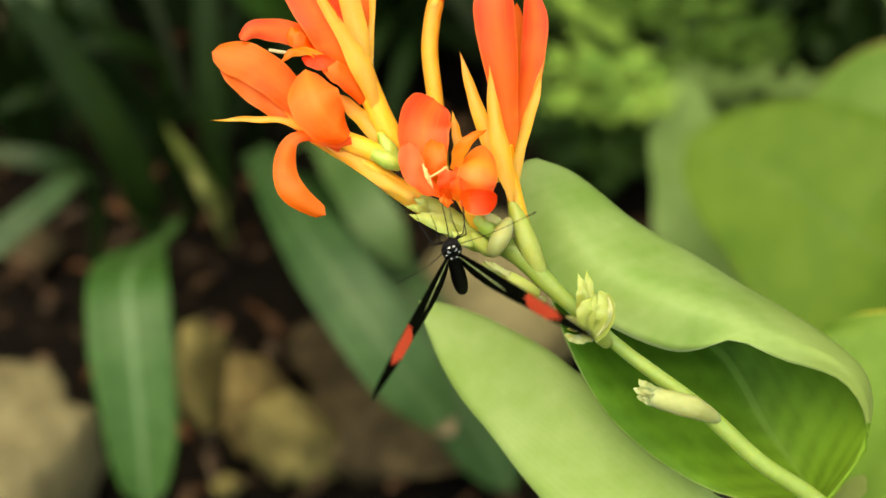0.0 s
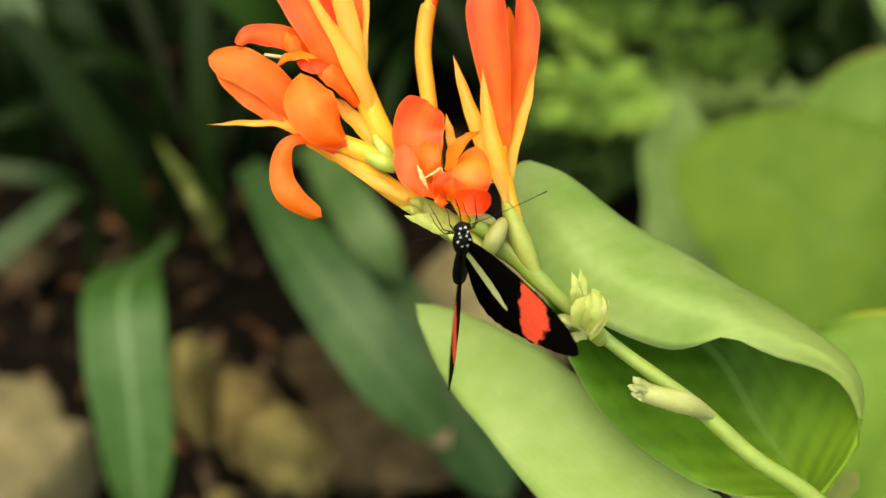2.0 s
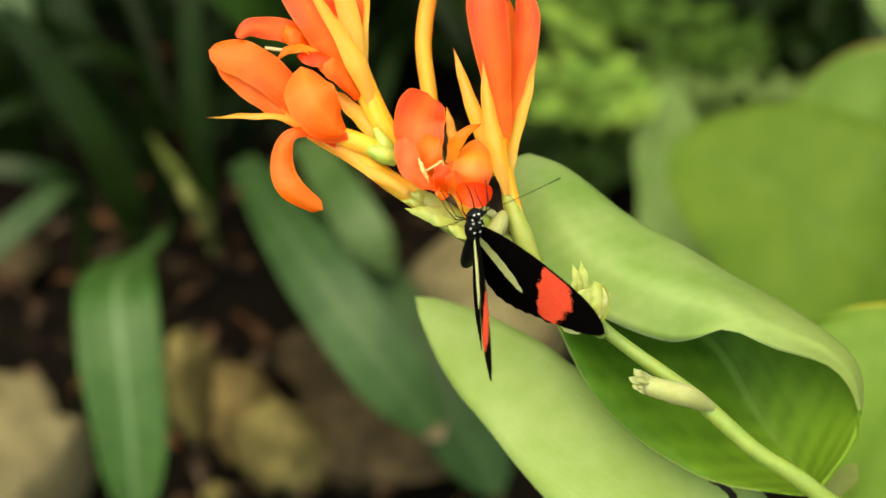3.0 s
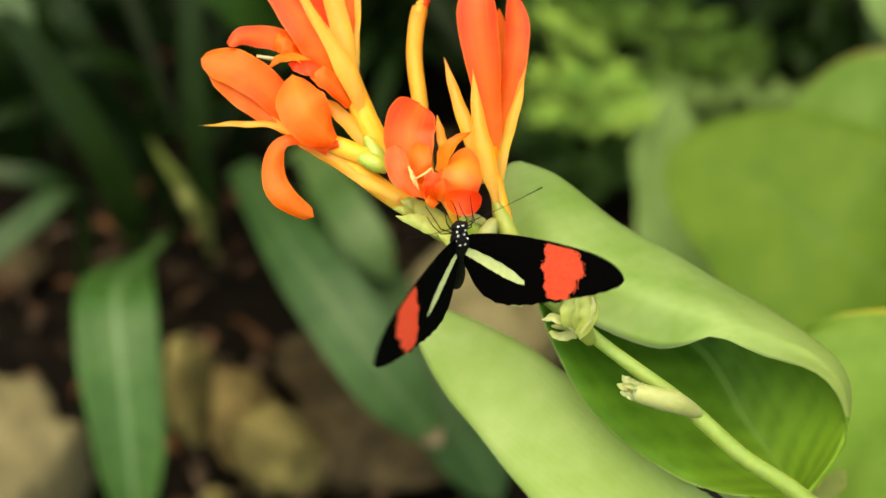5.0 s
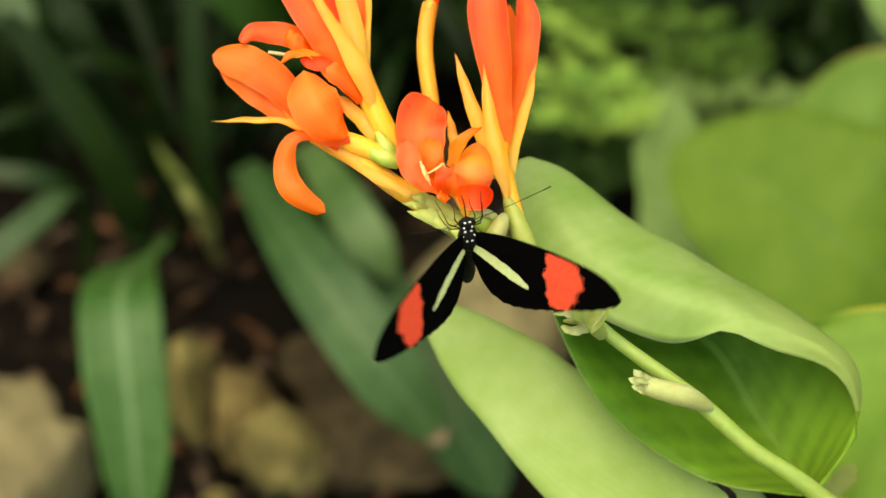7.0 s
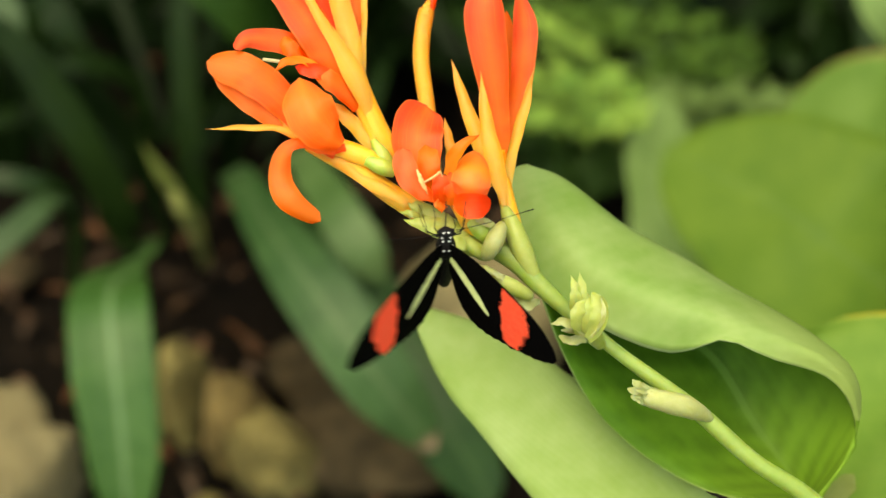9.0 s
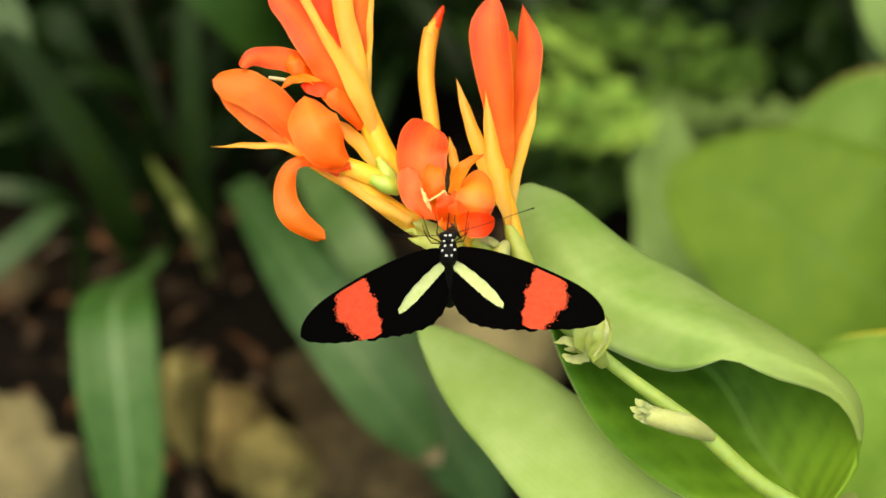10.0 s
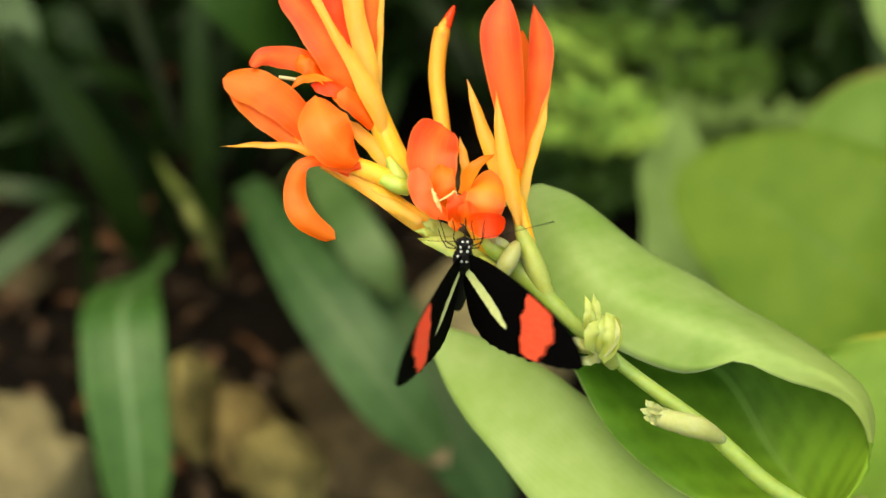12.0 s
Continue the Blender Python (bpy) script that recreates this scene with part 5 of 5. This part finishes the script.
# seconds, place on the spike's plane in millimetres, turn, pitch and roll of the body, lift of the two wings and their backward sweep in degrees
FLY = [
    (0, 2.2, 1.7, 5.1, 76.4, 13.6, 44.6, 49.1, 0.1),
    (0.1, 2.2, 1.9, 2.9, 76.8, 13.6, 32.8, 30.7, 0),
    (0.2, 2.2, 2.1, 0.7, 76.4, 13.7, 11, 6, 0),
    (0.3, 3.4, 2.5, 0.5, 73.2, 13.9, -4, -9, 0),
    (0.4, 2.9, 3.2, 1.2, 72.2, 14.2, -15.8, -19.6, -4.1),
    (0.5, 3.5, 3.5, 1.6, 69, 14.6, -7.6, -13.3, -8.2),
    (0.6, 3.8, 3.7, 1.4, 63.4, 14.6, 5.2, -1.6, -4.1),
    (0.7, 4.4, 3.7, 0.4, 56.2, 14.6, 26, 12, 0),
    (0.8, 4.5, 4.9, -0.6, 48.3, 14.7, 67, 53, 0),
    (0.9, 5, 5.4, -4.6, 51.5, 16.2, 78.9, 62.8, 2.5),
    (1, 5, 5.9, -8.5, 54.7, 17.7, 80.3, 68.7, 5),
    (1.1, 5.2, 5.4, -5.8, 50.2, 16.2, 66.9, 60.8, 2.5),
    (1.2, 5.6, 5.2, -1.5, 47, 14.8, 42, 38, 0),
    (1.3, 6.3, 5.8, -1.1, 45.1, 15, 35, 23, 0),
    (1.4, 6, 5.6, -0.3, 44.2, 15.2, 3, -8, 0),
    (1.5, 5.9, 6.1, 0.8, 44.6, 15.3, -10, -14, 0),
    (1.6, 6.2, 6.1, 1, 44.3, 15.5, 1, -6, 0),
    (1.7, 6.1, 6.3, 0.7, 44.5, 15.7, 21, 12, 0),
    (1.8, 6, 5.8, 0.5, 45.7, 15.8, 53, 45, 0),
    (1.9, 5.6, 4.8, 0.3, 47.6, 16, 67, 59, 0),
    (2, 5.3, 4.7, 0.4, 49.5, 16.1, 70, 64, 0),
    (2.1, 5.2, 4.8, 0.7, 49.2, 16.3, 60, 55, 0),
    (2.2, 5.1, 4.8, 1.2, 47.9, 16.6, 37, 33, 0),
    (2.3, 5.5, 4.1, 1, 46.1, 16.8, 21, 11, 0),
    (2.4, 5.8, 6.6, 0.7, 44.8, 17.1, 6, -4, 0),
    (2.5, 6.5, 6.6, 0.5, 44.3, 17.4, -3, -14, 0),
    (2.6, 7, 7.1, -0.1, 43.8, 17.6, -1, -10, 0),
    (2.7, 7.3, 7, -0.2, 44.3, 17.8, 12, 3, 0),
    (2.8, 7.6, 5.9, 0.2, 45.4, 18, 40, 37, 0),
    (2.9, 7.2, 6.2, -1.7, 49.6, 19.6, 63.8, 52, 0.8),
    (3, 7.5, 5.9, -3.6, 51.8, 21.2, 78.2, 58.2, 1.7),
    (3.1, 8.1, 4.8, -0.2, 50.8, 20.1, 73.8, 50, 0.8),
    (3.2, 8.6, 4.5, 2.7, 49.1, 18.8, 50, 36, 0),
    (3.4, 8.4, 4.6, 2.3, 48.6, 18.8, 18, 8, 0),
    (3.6, 8.2, 4.7, 2, 48.2, 18.7, -2, -10, 0),
    (3.8, 8.1, 4.8, 1.6, 47.8, 18.6, 10, 0, 0),
    (4, 7.9, 4.9, 1.3, 47.3, 18.5, 48, 38, 0),
    (4.2, 7.7, 5.1, 0.9, 46.9, 18.4, 70, 60, 0),
    (4.4, 7.5, 5.2, 0.6, 46.5, 18.3, 30, 20, 0),
    (4.6, 7.3, 5.3, 0.2, 46, 18.2, 8, 0, 0),
    (4.7, 7.2, 5.3, 0.1, 45.8, 18.2, 40, 32, 0),
    (4.8, 7.1, 5.4, -0.1, 45.6, 18.1, 70, 60, 0),
    (4.9, 6.7, 5.5, 0.3, 45.1, 18.1, 60, 49, 0),
    (5, 6.6, 5, 0.9, 45.1, 18, 43, 31, 0),
    (5.1, 6.5, 4.9, 0.9, 44.9, 17.9, 33, 24, 0),
    (5.2, 6.4, 4.9, 0.8, 44.6, 17.7, 17, 1, 0),
    (5.3, 6.3, 4, 0.6, 44.7, 17.5, 4, -8, 0),
    (5.4, 6.2, 4.1, 0.3, 45.4, 17.2, 7, -5, 0),
    (5.5, 6.1, 4.6, 0.4, 47.3, 16.9, 21, 9, 0),
    (5.6, 6.1, 2.6, 0.7, 50.3, 16.5, 36, 29, 0),
    (5.7, 6, 2.3, 1, 53.4, 16.2, 53, 44, 0),
    (5.8, 6.7, 1.8, 1.3, 59.6, 15.8, 59, 55, 0),
    (5.9, 6.4, 1.5, 1.5, 60.2, 15.5, 50, 45, 0),
    (6, 6.4, 1.7, 1.5, 60.8, 15.2, 34, 28, 0),
    (6.1, 6.7, 1.6, 1.4, 60.5, 14.9, 23, 19, 0),
    (6.2, 6.7, 1.9, 1.8, 59.9, 14.7, 6, -2, 0),
    (6.3, 6.8, 3.2, 2.5, 57.5, 14.5, 3, -6, 0),
    (6.4, 7.1, 3.6, 2.8, 53.7, 14.2, 20, 3, 0),
    (6.5, 6.1, 5.1, 3.1, 50, 13.8, 37, 22, 0),
    (6.6, 5.5, 6.3, 2.7, 47.5, 13.3, 53, 48, 0),
    (6.7, 5.6, 6.4, 2.4, 47.1, 12.9, 64, 57, 0),
    (6.8, 5.7, 6.4, 2.3, 48.1, 12.4, 72, 66, 0),
    (6.9, 5.9, 5.3, 2.7, 48.2, 11.9, 55, 50, 0),
    (7, 5.7, 4.7, 3.4, 46.8, 11.4, 44, 40, 0),
    (7.1, 3.8, 6.3, 3.8, 45.3, 10.9, 25, 24, 0),
    (7.2, 3.3, 7.1, 4.1, 44.8, 10.5, 14, 18, 0),
    (7.4, 3.5, 6.8, 4.2, 45.2, 10, 6, 4, 0),
    (7.6, 3.8, 6.5, 4.3, 45.5, 9.4, 30, 28, 0),
    (7.8, 4, 6.3, 4.4, 45.9, 8.9, 66, 60, 0),
    (8, 4.2, 6, 4.5, 46.2, 8.3, 52, 46, 0),
    (8.2, 4.5, 5.7, 4.6, 46.6, 7.8, 16, 14, 0),
    (8.4, 4.7, 5.4, 4.7, 46.9, 7.2, 6, 4, 0),
    (8.6, 4.9, 5.1, 4.9, 47.3, 6.7, 30, 24, 0),
    (8.8, 5.2, 4.8, 5, 47.6, 6.1, 53, 43, 0),
    (8.9, 4.9, 5.9, 2.2, 50.4, 6.2, 65.8, 53, -0.9),
    (9, 2.1, 4.5, -0.7, 50.8, 6.3, 51.1, 56, -1.8),
    (9.1, 1.5, 6.1, 2.8, 47, 5.5, 30.8, 23, 3.1),
    (9.2, 1.2, 6.5, 6, 43.4, 4.7, 14, 3, 8),
    (9.3, 1.7, 5.4, 4.6, 42.5, 4.3, -7, 3, 9),
    (9.4, 1.7, 6.2, 4.4, 41.5, 4.1, 9, 17, 9),
    (9.5, 1.3, 6.9, 4.5, 40.1, 4, 34, 31, 10),
    (9.6, 2.2, 6.2, 4.2, 38.3, 3.9, 49, 48, 10),
    (9.7, 2.8, 6.1, 3.9, 39, 3.8, 66, 62, 10),
    (9.8, 2.5, 6.9, 3.5, 38.9, 3.7, 55, 53, 11),
    (9.9, 1.6, 7.3, 3, 39.1, 3.6, 32, 36, 12),
    (10, 1.7, 7.4, 2.4, 38.4, 3.6, 19, 21, 12),
    (10.1, 1.6, 7.1, 1.8, 37.2, 3.6, 29, 29, 12),
    (10.2, 1.4, 7.5, 1.3, 35.3, 3.6, 44, 47, 13),
    (10.3, 1.7, 7.4, 0.8, 34.5, 3.7, 68, 70, 14),
    (10.4, 1.8, 7.6, 0, 36.5, 3.9, 78, 71, 14),
    (10.5, 1.9, 7.7, -1.2, 37.9, 4, 63, 61, 13),
    (10.6, 2.5, 6.3, -2.5, 39.1, 4.1, 51, 49, 13),
    (10.7, 2.9, 5.9, -3.6, 40.4, 4.2, 32, 30, 12),
    (10.8, 2.3, 5.6, -4.8, 41.3, 4.3, 12, 28, 11),
    (10.9, 2.4, 5.7, -5.3, 41.8, 4.7, 26, 32, 11),
    (11, 2.8, 6.7, -5.5, 41.9, 5.2, 42, 33, 10),
    (11.1, 2.5, 5.6, -5.8, 41.3, 5.5, 56, 55, 10),
    (11.2, 2.7, 6, -5.6, 42.3, 6, 64, 46, 10),
    (11.3, 1.7, 4.6, -5.9, 43.6, 6.2, 38, 44, 10),
    (11.4, 2.7, 6, -5.2, 44.4, 6.5, 31, 27, 10),
    (11.5, 2.9, 5.6, -5.2, 44.9, 6.8, 26, 28, 10),
    (11.6, 2.6, 5.6, -5.3, 44.6, 7.3, 30, 28, 10),
    (11.7, 2.5, 6.2, -5.7, 43.6, 7.7, 50, 50, 10),
    (11.8, 2.4, 6.9, -5.2, 42.2, 8.2, 69, 53, 10),
    (11.9, 2.8, 7.3, -4.8, 42, 8, 72.6, 58.5, 6),
    (12, 2.9, 6.3, -4.5, 40.6, 7.6, 64.6, 49.3, 1.9),
]
REACH = 20.0


def motions():
    rows, lift = [], ([], [])
    for t, x, y, turn, pitch, roll, first, second, sweep in FLY:
        body = Matrix.Translation((x * MM, y * MM, REACH * MM)) @ Matrix.Rotation(radians(turn), 4, "Z") @ Matrix.Rotation(radians(pitch), 4, "X") @ Matrix.Rotation(radians(roll), 4, "Y")
        rows.append((t, LEAN @ body))
        lift[0].append((t, pose(0, 0, 0, 0, first, 0) @ pose(-MM, -4 * MM, 0, 0, 0, sweep) @ pose(MM, 4 * MM, 0)))
        lift[1].append((t, pose(0, 0, 0, 0, -second, 0) @ pose(MM, -4 * MM, 0, 0, 0, -sweep) @ pose(-MM, 4 * MM, 0)))
    walk(fly, rows)
    droop = ((0.0, 38), (0.3, 34), (0.5, 24), (0.7, 12), (0.9, 3), (1.2, 0), (5.4, 0), (5.7, 12), (6.2, 14), (6.5, 0), (12.0, 0))
    walk(abdomen, [(t, pose(0, -6.5 * MM, -0.2 * MM, -a) @ pose(0, 6.5 * MM, 0.2 * MM)) for t, a in droop])
    walk(wings[0], lift[0])
    walk(wings[1], lift[1])


motions()
